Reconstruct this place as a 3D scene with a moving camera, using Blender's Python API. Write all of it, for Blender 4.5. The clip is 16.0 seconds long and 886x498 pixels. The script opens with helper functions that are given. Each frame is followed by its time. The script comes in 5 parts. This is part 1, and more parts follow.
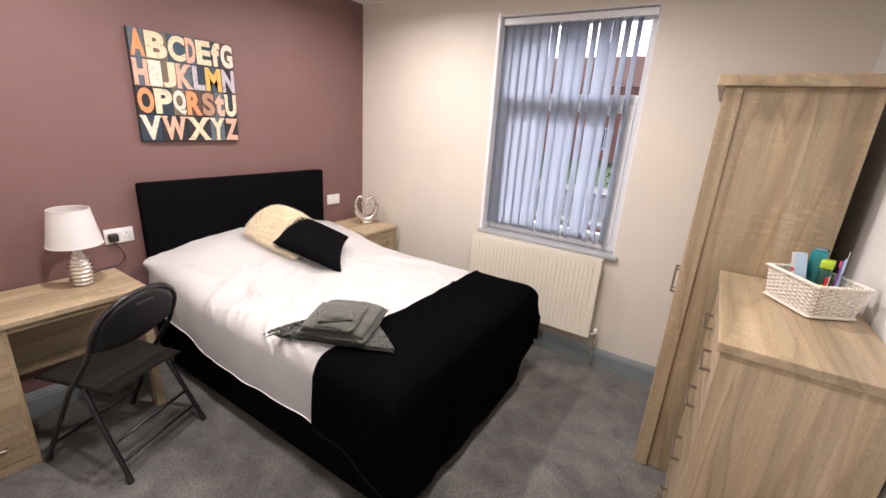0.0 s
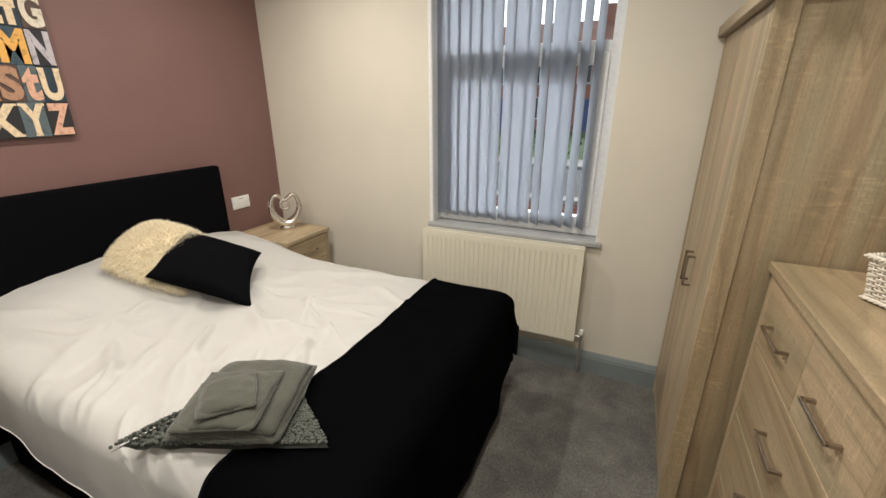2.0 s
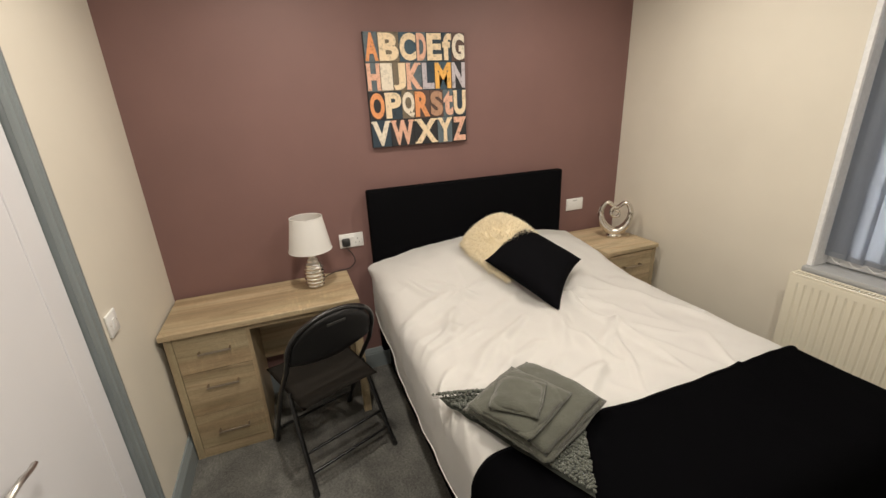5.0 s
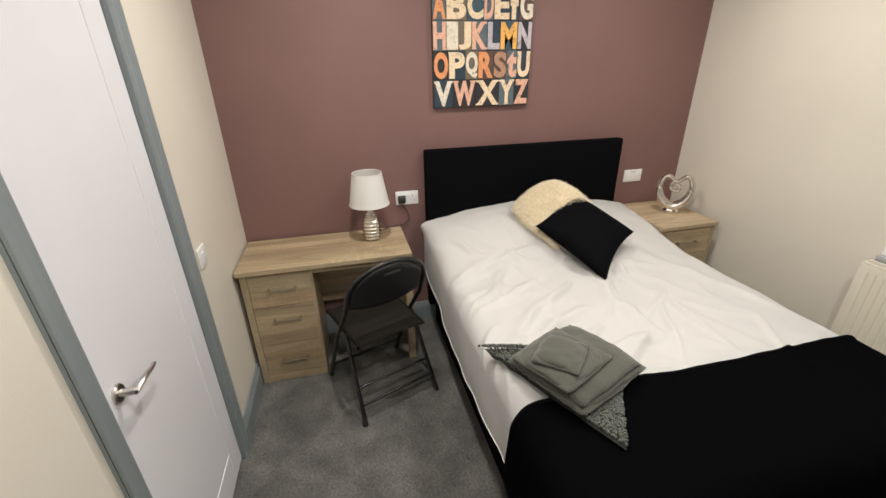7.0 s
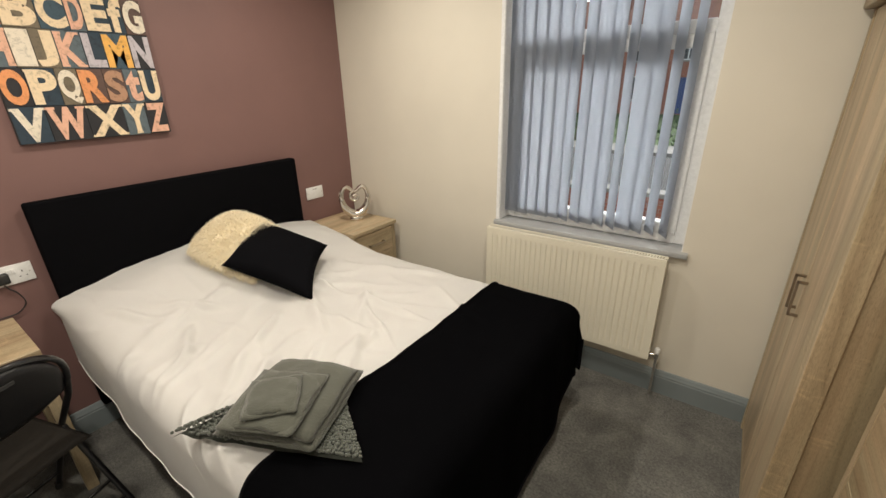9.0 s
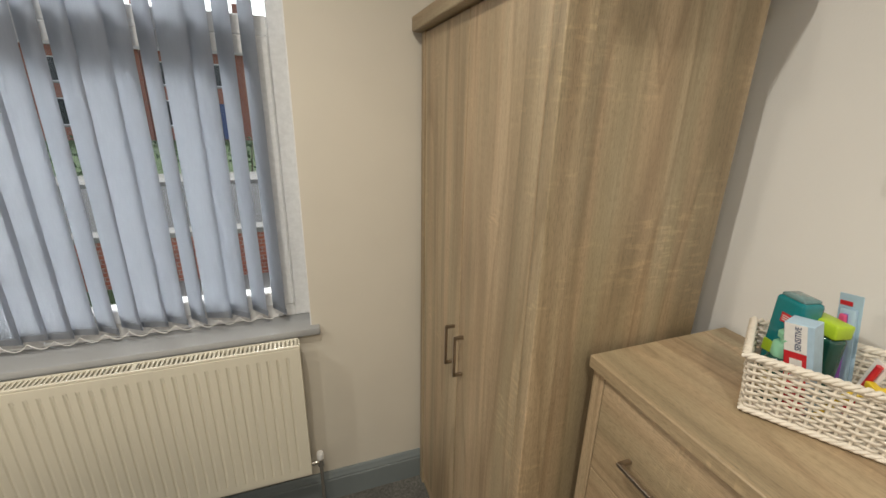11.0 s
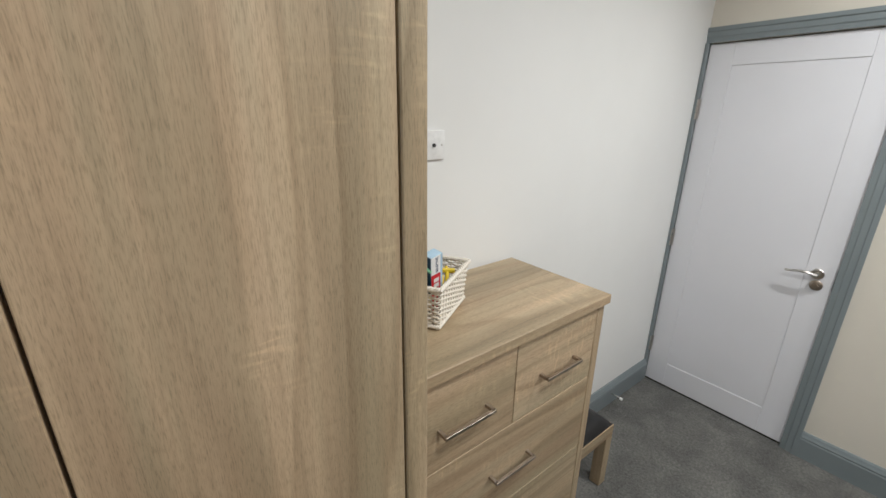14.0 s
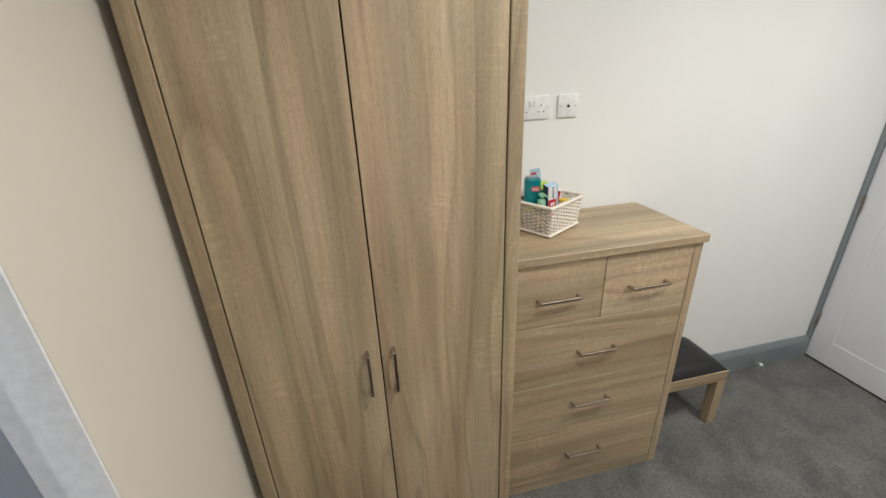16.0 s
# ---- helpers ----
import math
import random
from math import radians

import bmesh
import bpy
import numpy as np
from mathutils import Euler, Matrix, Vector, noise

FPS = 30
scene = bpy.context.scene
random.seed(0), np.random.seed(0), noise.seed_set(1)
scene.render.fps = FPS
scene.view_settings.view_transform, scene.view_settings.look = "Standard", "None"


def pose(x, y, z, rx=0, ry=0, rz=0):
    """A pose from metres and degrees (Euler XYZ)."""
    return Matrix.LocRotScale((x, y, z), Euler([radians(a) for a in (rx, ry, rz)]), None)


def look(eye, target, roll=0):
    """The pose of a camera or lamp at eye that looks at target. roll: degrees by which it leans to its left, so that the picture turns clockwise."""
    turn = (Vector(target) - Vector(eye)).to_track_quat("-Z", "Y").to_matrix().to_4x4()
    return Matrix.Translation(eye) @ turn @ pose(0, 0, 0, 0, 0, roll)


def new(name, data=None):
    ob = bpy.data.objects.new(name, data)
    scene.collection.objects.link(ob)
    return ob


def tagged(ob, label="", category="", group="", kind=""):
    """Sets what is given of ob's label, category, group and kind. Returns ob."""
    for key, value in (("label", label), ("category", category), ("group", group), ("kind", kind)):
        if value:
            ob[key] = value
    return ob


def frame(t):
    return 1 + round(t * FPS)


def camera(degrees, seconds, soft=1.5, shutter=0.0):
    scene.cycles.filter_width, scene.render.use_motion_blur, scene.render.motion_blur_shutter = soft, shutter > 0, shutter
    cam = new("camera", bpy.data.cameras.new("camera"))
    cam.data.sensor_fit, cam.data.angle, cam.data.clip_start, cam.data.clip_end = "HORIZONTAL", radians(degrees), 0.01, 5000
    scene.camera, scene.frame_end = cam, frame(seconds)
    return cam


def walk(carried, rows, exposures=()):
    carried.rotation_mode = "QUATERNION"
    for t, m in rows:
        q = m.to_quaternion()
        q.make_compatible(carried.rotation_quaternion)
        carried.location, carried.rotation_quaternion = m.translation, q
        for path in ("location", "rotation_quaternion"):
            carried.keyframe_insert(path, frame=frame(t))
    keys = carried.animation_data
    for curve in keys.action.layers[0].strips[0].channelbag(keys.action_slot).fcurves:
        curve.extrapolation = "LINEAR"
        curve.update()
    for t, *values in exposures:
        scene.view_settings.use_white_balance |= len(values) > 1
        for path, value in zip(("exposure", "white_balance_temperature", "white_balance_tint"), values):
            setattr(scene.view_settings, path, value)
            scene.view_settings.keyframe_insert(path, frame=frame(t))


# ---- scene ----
cam = camera(94.2, 16.0)
# seconds, eye, target, roll
PATH = [
    (0, (2.859, -2.972, 1.700), (1.840, -1.357, 1.106), 3.7),
    (0.5, (2.761, -2.958, 1.617), (1.873, -1.301, 0.935), 0.9),
    (1, (2.738, -2.788, 1.626), (1.676, -1.248, 0.92), -1.9),
    (1.5, (2.671, -2.611, 1.632), (1.571, -1.065, 0.999), -3.1),
    (2, (2.522, -2.415, 1.633), (1.743, -0.701, 0.958), 0.0),
    (2.5, (2.448, -2.176, 1.662), (1.584, -0.494, 1.01), -0.0),
    (3, (2.415, -1.98, 1.648), (1.23, -0.464, 1.101), 1.6),
    (3.5, (2.391, -1.931, 1.656), (0.993, -0.612, 1.103), -0.1),
    (4, (2.338, -1.983, 1.691), (0.802, -0.837, 1.118), -0.8),
    (4.5, (2.332, -2.237, 1.717), (0.71, -1.274, 1.052), -2.3),
    (5, (2.471, -2.348, 1.712), (0.703, -1.698, 1.041), -2.7),
    (5.2, (2.487, -2.394, 1.731), (0.677, -1.845, 1.081), -2.4),
    (6.25, (2.535, -2.425, 1.738), (0.620, -2.170, 0.990), -1.8),
    (7.3, (2.535, -2.405, 1.728), (0.828, -1.827, 0.86), -1.0),
    (7.5, (2.551, -2.345, 1.741), (0.889, -1.629, 0.891), -0.9),
    (8, (2.526, -2.352, 1.694), (1.043, -1.25, 0.928), -0.7),
    (8.5, (2.547, -2.301, 1.697), (1.251, -0.968, 0.959), -1.0),
    (9, (2.538, -2.272, 1.685), (1.452, -0.766, 0.942), -1.2),
    (9.5, (2.417, -2.174, 1.666), (1.661, -0.473, 0.936), -0.4),
    (9.6, (2.406, -2.128, 1.676), (1.736, -0.393, 0.942), -0.4),
    (9.7, (2.388, -2.094, 1.672), (1.816, -0.319, 0.949), -0.1),
    (10.75, (2.375, -1.620, 1.660), (2.800, 0.190, 1.020), 1.2),
    (11.8, (2.448, -1.135, 1.640), (3.895, 0.130, 1.100), 3.2),
    (12, (2.463, -1.068, 1.635), (4.145, -0.119, 1.114), 4.4),
    (12.5, (2.517, -0.941, 1.653), (4.44, -0.886, 1.105), 5.0),
    (13, (2.59, -0.789, 1.637), (4.493, -1.172, 1.158), 3.5),
    (13.5, (2.561, -0.705, 1.655), (4.243, -1.648, 1.123), 2.6),
    (14, (2.385, -0.523, 1.675), (3.876, -1.695, 1.038), 0.8),
    (14.5, (2.22, -0.474, 1.687), (3.805, -1.493, 1.017), -0.5),
    (15, (1.986, -0.451, 1.706), (3.684, -1.2, 0.959), -1.5),
    (15.5, (1.868, -0.433, 1.722), (3.597, -0.96, 0.865), -2.4),
    (16, (1.85, -0.41, 1.724), (3.641, -0.806, 0.927), -2.3),
]
walk(cam, [(t, look(eye, target, roll)) for t, eye, target, roll in PATH],
     [(0.0, 1.4, 5900, 20), (0.7, 1.1, 5850, 14), (1.5, 0.97, 6050, 8), (3.0, 0.72, 6150, 6), (4.5, 0.78, 6400, 8), (7.4, 0.97, 5900, 8), (8.0, 0.95, 6400, 8),
      (9.5, 0.83, 6400, 6), (11.9, 0.74, 5850, 6), (12.5, 0.735, 5520, 6), (13.5, 0.75, 5450, 6), (14.5, 0.97, 5550, 6), (16.0, 1.0, 5650, 6)])

# world and large lights
world = bpy.data.worlds.new("overcast_sky")
scene.world = world
world.use_nodes = True
wn = world.node_tree
sky = wn.nodes.new("ShaderNodeTexSky")
sky.sky_type, sky.sun_disc = 'NISHITA', False
sky.sun_elevation, sky.sun_rotation = radians(42), radians(0)
sky.air_density, sky.dust_density = 1.0, 3.0
grey = wn.nodes.new("ShaderNodeHueSaturation")      # cloud cover
grey.inputs["Saturation"].default_value = 0.3
wn.links.new(sky.outputs[0], grey.inputs["Color"])
wn.links.new(grey.outputs[0], wn.nodes["Background"].inputs[0])
wn.nodes["Background"].inputs[1].default_value = 0.15
sun = bpy.data.lights.new("sun", 'SUN')
sun.energy, sun.angle, sun.color = 1.5, radians(25), (1, 0.96, 0.9)
new("sun", sun).matrix_world = look((2.3, 8.9, 9), (2.3, 0, 1))

W, L, H = 3.405, 3.04, 2.62          # room: x, depth along -y, height
WARM = (1.0, 0.89, 0.76)
DOWNLIGHTS = [(0.90, -0.82), (0.90, -2.25), (2.12, -1.10), (2.30, -2.30)]
for dx, dy in DOWNLIGHTS:
    la = bpy.data.lights.new("downlight_lamp", 'AREA')
    la.shape, la.size, la.energy, la.color, la.spread = 'DISK', 0.09, (9.8 if dy < -2 else 8.3), WARM, radians(165)
    new("downlight_lamp", la).matrix_world = pose(dx, dy, H - 0.012)

# ---------- materials ----------
def nodes_of(name, rough=0.6, metal=0.0):
    m = bpy.data.materials.new(name)
    m.use_nodes = True
    b = m.node_tree.nodes["Principled BSDF"]
    b.inputs["Roughness"].default_value = rough
    b.inputs["Metallic"].default_value = metal
    return m, m.node_tree, b


def coords(nt, scale=(1, 1, 1), spread=True):
    """Object coordinates, shifted by a random amount for each object."""
    tc = nt.nodes.new("ShaderNodeTexCoord")
    mp = nt.nodes.new("ShaderNodeMapping")
    mp.inputs["Scale"].default_value = scale
    if spread:
        oi = nt.nodes.new("ShaderNodeObjectInfo")
        ml = nt.nodes.new("ShaderNodeMath")
        ml.operation = 'MULTIPLY'
        ml.inputs[1].default_value = 37.0
        nt.links.new(oi.outputs["Random"], ml.inputs[0])
        nt.links.new(ml.outputs[0], mp.inputs["Location"])
    nt.links.new(tc.outputs["Object"], mp.inputs[0])
    return mp.outputs[0]


def noise_tex(nt, vec, scale, detail=4, rough=0.55, dist=0.0):
    n = nt.nodes.new("ShaderNodeTexNoise")
    n.inputs["Scale"].default_value, n.inputs["Detail"].default_value = scale, detail
    n.inputs["Roughness"].default_value, n.inputs["Distortion"].default_value = rough, dist
    nt.links.new(vec, n.inputs["Vector"])
    return n.outputs["Fac"]


def ramp(nt, fac, stops):
    r = nt.nodes.new("ShaderNodeValToRGB")
    el = r.color_ramp.elements
    while len(el) < len(stops):
        el.new(0.5)
    for e, (p, c) in zip(el, stops):
        e.position, e.color = p, (*c, 1)
    nt.links.new(fac, r.inputs[0])
    return r.outputs[0]


def mix(nt, fac, a, b, kind='MIX'):
    x = nt.nodes.new("ShaderNodeMixRGB")
    x.blend_type = kind
    for sock, v in ((x.inputs[0], fac), (x.inputs[1], a), (x.inputs[2], b)):
        if isinstance(v, (int, float)):
            sock.default_value = v
        elif isinstance(v, tuple):
            sock.default_value = (*v, 1)
        else:
            nt.links.new(v, sock)
    return x.outputs[0]


def bump(nt, b, height, strength, dist):
    n = nt.nodes.new("ShaderNodeBump")
    n.inputs["Strength"].default_value, n.inputs["Distance"].default_value = strength, dist
    nt.links.new(height, n.inputs["Height"])
    nt.links.new(n.outputs[0], b.inputs["Normal"])


def paint(name, col, rough=0.55, var=0.06, grain=180, relief=0.0006):
    m, nt, b = nodes_of(name, rough)
    v = coords(nt, spread=False)
    big = noise_tex(nt, v, 2.2, 3)
    lo = tuple(c * (1 - var) for c in col)
    hi = tuple(min(1, c * (1 + var)) for c in col)
    nt.links.new(ramp(nt, big, [(0.3, lo), (0.7, hi)]), b.inputs["Base Color"])
    bump(nt, b, noise_tex(nt, v, grain, 3), 0.5, relief)
    return m


def plain(name, col, rough=0.5, metal=0.0, coat=0.0):
    m, nt, b = nodes_of(name, rough, metal)
    v = coords(nt)
    f = noise_tex(nt, v, 60, 3)
    nt.links.new(ramp(nt, f, [(0.3, tuple(c * 0.93 for c in col)), (0.7, tuple(min(1, c * 1.05) for c in col))]), b.inputs["Base Color"])
    b.inputs["Coat Weight"].default_value = coat
    return m


def oak(name, axis):
    """Pale limed-oak foil with the grain along one axis."""
    m, nt, b = nodes_of(name, 0.42)
    st = [7.0, 7.0, 7.0]
    st[axis] = 0.55
    v = coords(nt, tuple(st))
    broad = noise_tex(nt, v, 1.3, 2, 0.5, 0.8)
    fine_s = [150.0, 150.0, 150.0]
    fine_s[axis] = 5.0
    fine = noise_tex(nt, coords(nt, tuple(fine_s)), 1.0, 4, 0.7)
    c = ramp(nt, broad, [(0.28, (0.315, 0.240, 0.153)), (0.5, (0.418, 0.327, 0.212)), (0.72, (0.498, 0.400, 0.272))])
    # narrow flame lines, where a slow field crosses set values
    line_s = [5.5, 5.5, 5.5]
    line_s[axis] = 0.42
    field = noise_tex(nt, coords(nt, tuple(line_s)), 1.0, 2, 0.45, 0.5)
    lines = ramp(nt, field, [(0.36, (1, 1, 1)), (0.392, (0.72, 0.69, 0.65)), (0.40, (1.04, 1.04, 1.04)), (0.48, (1, 1, 1)), (0.512, (0.76, 0.73, 0.69)),
                             (0.522, (1.05, 1.04, 1.03)), (0.60, (1, 1, 1)), (0.638, (0.78, 0.76, 0.73)), (0.648, (1.04, 1.04, 1.04))])
    c = mix(nt, 0.75, c, lines, 'MULTIPLY')
    tint_s = [16.0, 16.0, 16.0]
    tint_s[axis] = 0.6
    tint = noise_tex(nt, coords(nt, tuple(tint_s)), 1.0, 2, 0.5, 0.4)
    c = mix(nt, 0.8, c, ramp(nt, tint, [(0.36, (0.86, 0.90, 0.86)), (0.64, (1.12, 1.06, 1.02))]), 'MULTIPLY')
    pore_s = [760.0, 760.0, 760.0]
    pore_s[axis] = 66.0
    pore = noise_tex(nt, coords(nt, tuple(pore_s)), 1.0, 3, 0.6)
    cross_s = [22.0, 22.0, 22.0]
    cross_s[axis] = 110.0
    tick = noise_tex(nt, coords(nt, tuple(cross_s)), 1.0, 2, 0.5)
    patch = noise_tex(nt, coords(nt, (4.0, 4.0, 4.0)), 1.0, 2)
    c = mix(nt, 0.62, c, ramp(nt, pore, [(0.34, (0.56, 0.57, 0.53)), (0.5, (1, 1, 1)), (0.75, (1.08, 1.08, 1.08))]), 'MULTIPLY')
    flecks = mix(nt, ramp(nt, patch, [(0.54, (0, 0, 0)), (0.64, (1, 1, 1))]), (1, 1, 1), ramp(nt, tick, [(0.52, (1, 1, 1)), (0.66, (1.26, 1.24, 1.2))]))
    c = mix(nt, 0.85, c, flecks, 'MULTIPLY')
    c = mix(nt, 0.38, c, ramp(nt, fine, [(0.3, (0.52, 0.50, 0.47)), (0.55, (1, 1, 1)), (0.8, (1, 1, 1))]), 'MULTIPLY')
    nt.links.new(c, b.inputs["Base Color"])
    bump(nt, b, fine, 0.25, 0.0008)
    return m


def cloth(name, col, scale=900, relief=0.0008, rough=0.95, sheen=0.2, var=0.08):
    m, nt, b = nodes_of(name, rough)
    v = coords(nt)
    f = noise_tex(nt, v, scale, 2)
    g = noise_tex(nt, v, 6, 3)
    c = mix(nt, 0.5, ramp(nt, f, [(0.3, tuple(x * (1 - var) for x in col)), (0.7, tuple(min(1, x * (1 + var)) for x in col))]),
            ramp(nt, g, [(0.3, tuple(x * (1 - var) for x in col)), (0.7, tuple(min(1, x * (1 + var)) for x in col))]))
    nt.links.new(c, b.inputs["Base Color"])
    b.inputs["Sheen Weight"].default_value = sheen
    b.inputs["Specular IOR Level"].default_value = 0.4 if rough <= 0.6 else (0.03 if max(col) < 0.02 else 0.12)
    bump(nt, b, f, 0.6, relief)
    return m


def carpet_mat():
    m, nt, b = nodes_of("carpet", 1.0)
    b.inputs["Specular IOR Level"].default_value = 0.1
    v = coords(nt, spread=False)
    tuft = noise_tex(nt, v, 260, 3, 0.7)
    patch = noise_tex(nt, v, 5.5, 4, 0.6, 0.4)
    speck = noise_tex(nt, v, 90, 4, 0.7)
    c = ramp(nt, patch, [(0.30, (0.080, 0.079, 0.074)), (0.5, (0.122, 0.120, 0.111)), (0.72, (0.175, 0.171, 0.156))])
    c = mix(nt, 0.8, c, ramp(nt, speck, [(0.3, (0.36, 0.36, 0.36)), (0.7, (1.45, 1.45, 1.45))]), 'MULTIPLY')
    nt.links.new(c, b.inputs["Base Color"])
    b.inputs["Sheen Weight"].default_value = 0.25
    bump(nt, b, mix(nt, 0.5, tuft, patch), 0.9, 0.006)
    return m


def glassy(name, col=(1, 1, 1), rough=0.0):
    m, nt, b = nodes_of(name, rough)
    b.inputs["Base Color"].default_value = (*col, 1)
    b.inputs["Transmission Weight"].default_value = 1.0
    b.inputs["IOR"].default_value = 1.45
    return m


def blind_mat():
    m, nt, b = nodes_of("blind_fabric", 0.9)
    v = coords(nt, (400, 400, 30))
    f = noise_tex(nt, v, 1.0, 3)
    c = ramp(nt, f, [(0.3, (0.30, 0.32, 0.36)), (0.7, (0.36, 0.382, 0.42))])
    nt.links.new(c, b.inputs["Base Color"])
    tr = nt.nodes.new("ShaderNodeBsdfTranslucent")
    tr.inputs[0].default_value = (0.57, 0.615, 0.69, 1)
    ms = nt.nodes.new("ShaderNodeMixShader")
    ms.inputs[0].default_value = 0.5
    out = nt.nodes["Material Output"]
    nt.links.new(b.outputs[0], ms.inputs[1])
    nt.links.new(tr.outputs[0], ms.inputs[2])
    nt.links.new(ms.outputs[0], out.inputs[0])
    return m


def shade_mat():
    m, nt, b = nodes_of("shade_fabric", 0.9)
    v = coords(nt, (500, 500, 500))
    f = noise_tex(nt, v, 1.0, 2)
    nt.links.new(ramp(nt, f, [(0.3, (0.80, 0.79, 0.77)), (0.7, (0.88, 0.87, 0.85))]), b.inputs["Base Color"])
    tr = nt.nodes.new("ShaderNodeBsdfTranslucent")
    tr.inputs[0].default_value = (0.85, 0.83, 0.8, 1)
    ms = nt.nodes.new("ShaderNodeMixShader")
    ms.inputs[0].default_value = 0.3
    nt.links.new(b.outputs[0], ms.inputs[1])
    nt.links.new(tr.outputs[0], ms.inputs[2])
    nt.links.new(ms.outputs[0], nt.nodes["Material Output"].inputs[0])
    return m


def brick_mat():
    m, nt, b = nodes_of("red_brick", 0.9)
    v = coords(nt, (1, 1, 1), False)
    br = nt.nodes.new("ShaderNodeTexBrick")
    br.inputs["Scale"].default_value = 4.4
    br.inputs["Color1"].default_value, br.inputs["Color2"].default_value = (0.36, 0.11, 0.06, 1), (0.27, 0.08, 0.05, 1)
    br.inputs["Mortar"].default_value = (0.35, 0.3, 0.26, 1)
    mp = nt.nodes.new("ShaderNodeMapping")
    mp.inputs["Rotation"].default_value = (radians(90), 0, 0)
    nt.links.new(v, mp.inputs[0])
    nt.links.new(mp.outputs[0], br.inputs[0])
    nt.links.new(br.outputs[0], b.inputs["Base Color"])
    return m


M_MAUVE = paint("mauve_paint", (0.190, 0.105, 0.096), 0.6, 0.05)
M_CREAM = paint("cream_paint", (0.680, 0.640, 0.555), 0.6, 0.03)
M_WHITE_WALL = paint("white_wall_paint", (0.79, 0.79, 0.77), 0.6, 0.02)
M_CEIL = paint("ceiling_paint", (0.82, 0.81, 0.78), 0.7, 0.02)
M_GREY_TRIM = paint("blue_grey_gloss", (0.205, 0.235, 0.245), 0.35, 0.05, 40, 0.0004)
M_DOOR = paint("white_door_paint", (0.72, 0.72, 0.75), 0.4, 0.02, 320, 0.0005)
M_UPVC = plain("white_upvc", (0.80, 0.81, 0.82), 0.3)
M_SILL = paint("grey_sill_paint", (0.36, 0.37, 0.38), 0.4, 0.04)
M_RAD = paint("radiator_enamel", (0.74, 0.70, 0.58), 0.3, 0.02, 60, 0.0002)
M_CARPET = carpet_mat()
M_OAK_X, M_OAK_Y, M_OAK_Z = oak("oak_grain_across", 0), oak("oak_grain_along", 1), oak("oak_grain_upright", 2)
# near-black that stands in for the shade inside gaps and hollows
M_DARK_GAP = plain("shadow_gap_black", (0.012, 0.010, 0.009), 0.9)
M_HANDLE = plain("brushed_nickel", (0.42, 0.36, 0.30), 0.35, 1.0)
M_CHROME = plain("chrome", (0.80, 0.78, 0.75), 0.10, 1.0)
M_SILVER = plain("silver_ceramic", (0.72, 0.69, 0.64), 0.14, 1.0)
M_STEEL = plain("satin_steel", (0.55, 0.53, 0.50), 0.28, 1.0)
M_BLACK_CLOTH = cloth("black_upholstery", (0.0038, 0.0038, 0.0046), 700, 0.0008, 0.95, 0.0)
M_BLACK_VELVET = cloth("black_plush", (0.0040, 0.0040, 0.0050), 500, 0.001, 1.0, 0.0)
M_WHITE_CLOTH = cloth("white_cotton", (0.87, 0.855, 0.835), 1200, 0.0003, 0.9, 0.1, 0.02)
M_TOWEL = cloth("grey_terry", (0.076, 0.078, 0.063), 260, 0.006, 1.0, 0.35, 0.22)
M_MAT = cloth("grey_chenille", (0.088, 0.095, 0.080), 300, 0.002, 1.0, 0.35, 0.25)
M_FUR = cloth("cream_fur", (0.86, 0.77, 0.58), 60, 0.001, 0.9, 0.3, 0.10)
M_BLACK_METAL = plain("black_enamel", (0.006, 0.006, 0.007), 0.3, 0.0, 0.3)
M_VINYL = cloth("black_vinyl", (0.009, 0.009, 0.010), 350, 0.0004, 0.42, 0.0)
M_SEAT = cloth("dark_brown_vinyl", (0.019, 0.017, 0.015), 350, 0.0004, 0.65, 0.0)
M_PLASTIC = plain("white_plastic", (0.78, 0.78, 0.77), 0.3)
M_PLATE_DARK = plain("dark_plastic", (0.02, 0.02, 0.02), 0.5)
M_GLASS = glassy("window_glass")
M_BLIND = blind_mat()
M_SHADE = shade_mat()
M_WICKER = plain("white_wicker", (0.76, 0.71, 0.62), 0.6)
M_BRICK = brick_mat()

# ---------- mesh helpers ----------
HOME = {}


def thing(name, loc=(0, 0, 0), label="", category="", group="", kind="", turn=0.0):
    ob = new(name)
    ob.empty_display_size = 0.05
    ob.matrix_world = pose(*loc, 0, 0, turn)
    HOME[ob.name] = pose(*loc, 0, 0, turn)
    return tagged(ob, label, category, group, kind)


def part(name, bm, material, parent=None, label="", local=False, smooth=None):
    """One mesh object from bm (in world places, or in the thing's own with local), under a thing or a part."""
    if parent is not None and not local:
        bm.transform(HOME[parent.name].inverted())
    me = bpy.data.meshes.new(name)
    bmesh.ops.recalc_face_normals(bm, faces=bm.faces)
    bm.to_mesh(me)
    bm.free()
    me.materials.append(material)
    if smooth:
        me.polygons.foreach_set("use_smooth", [True] * len(me.polygons))
        if smooth < 180:
            me.set_sharp_from_angle(angle=radians(smooth))
    ob = new(name, me)
    if parent is not None:
        ob.parent = parent
        HOME[ob.name] = HOME[parent.name]
    else:
        HOME[ob.name] = Matrix.Identity(4)
    if label:
        ob["label"] = label
    return ob


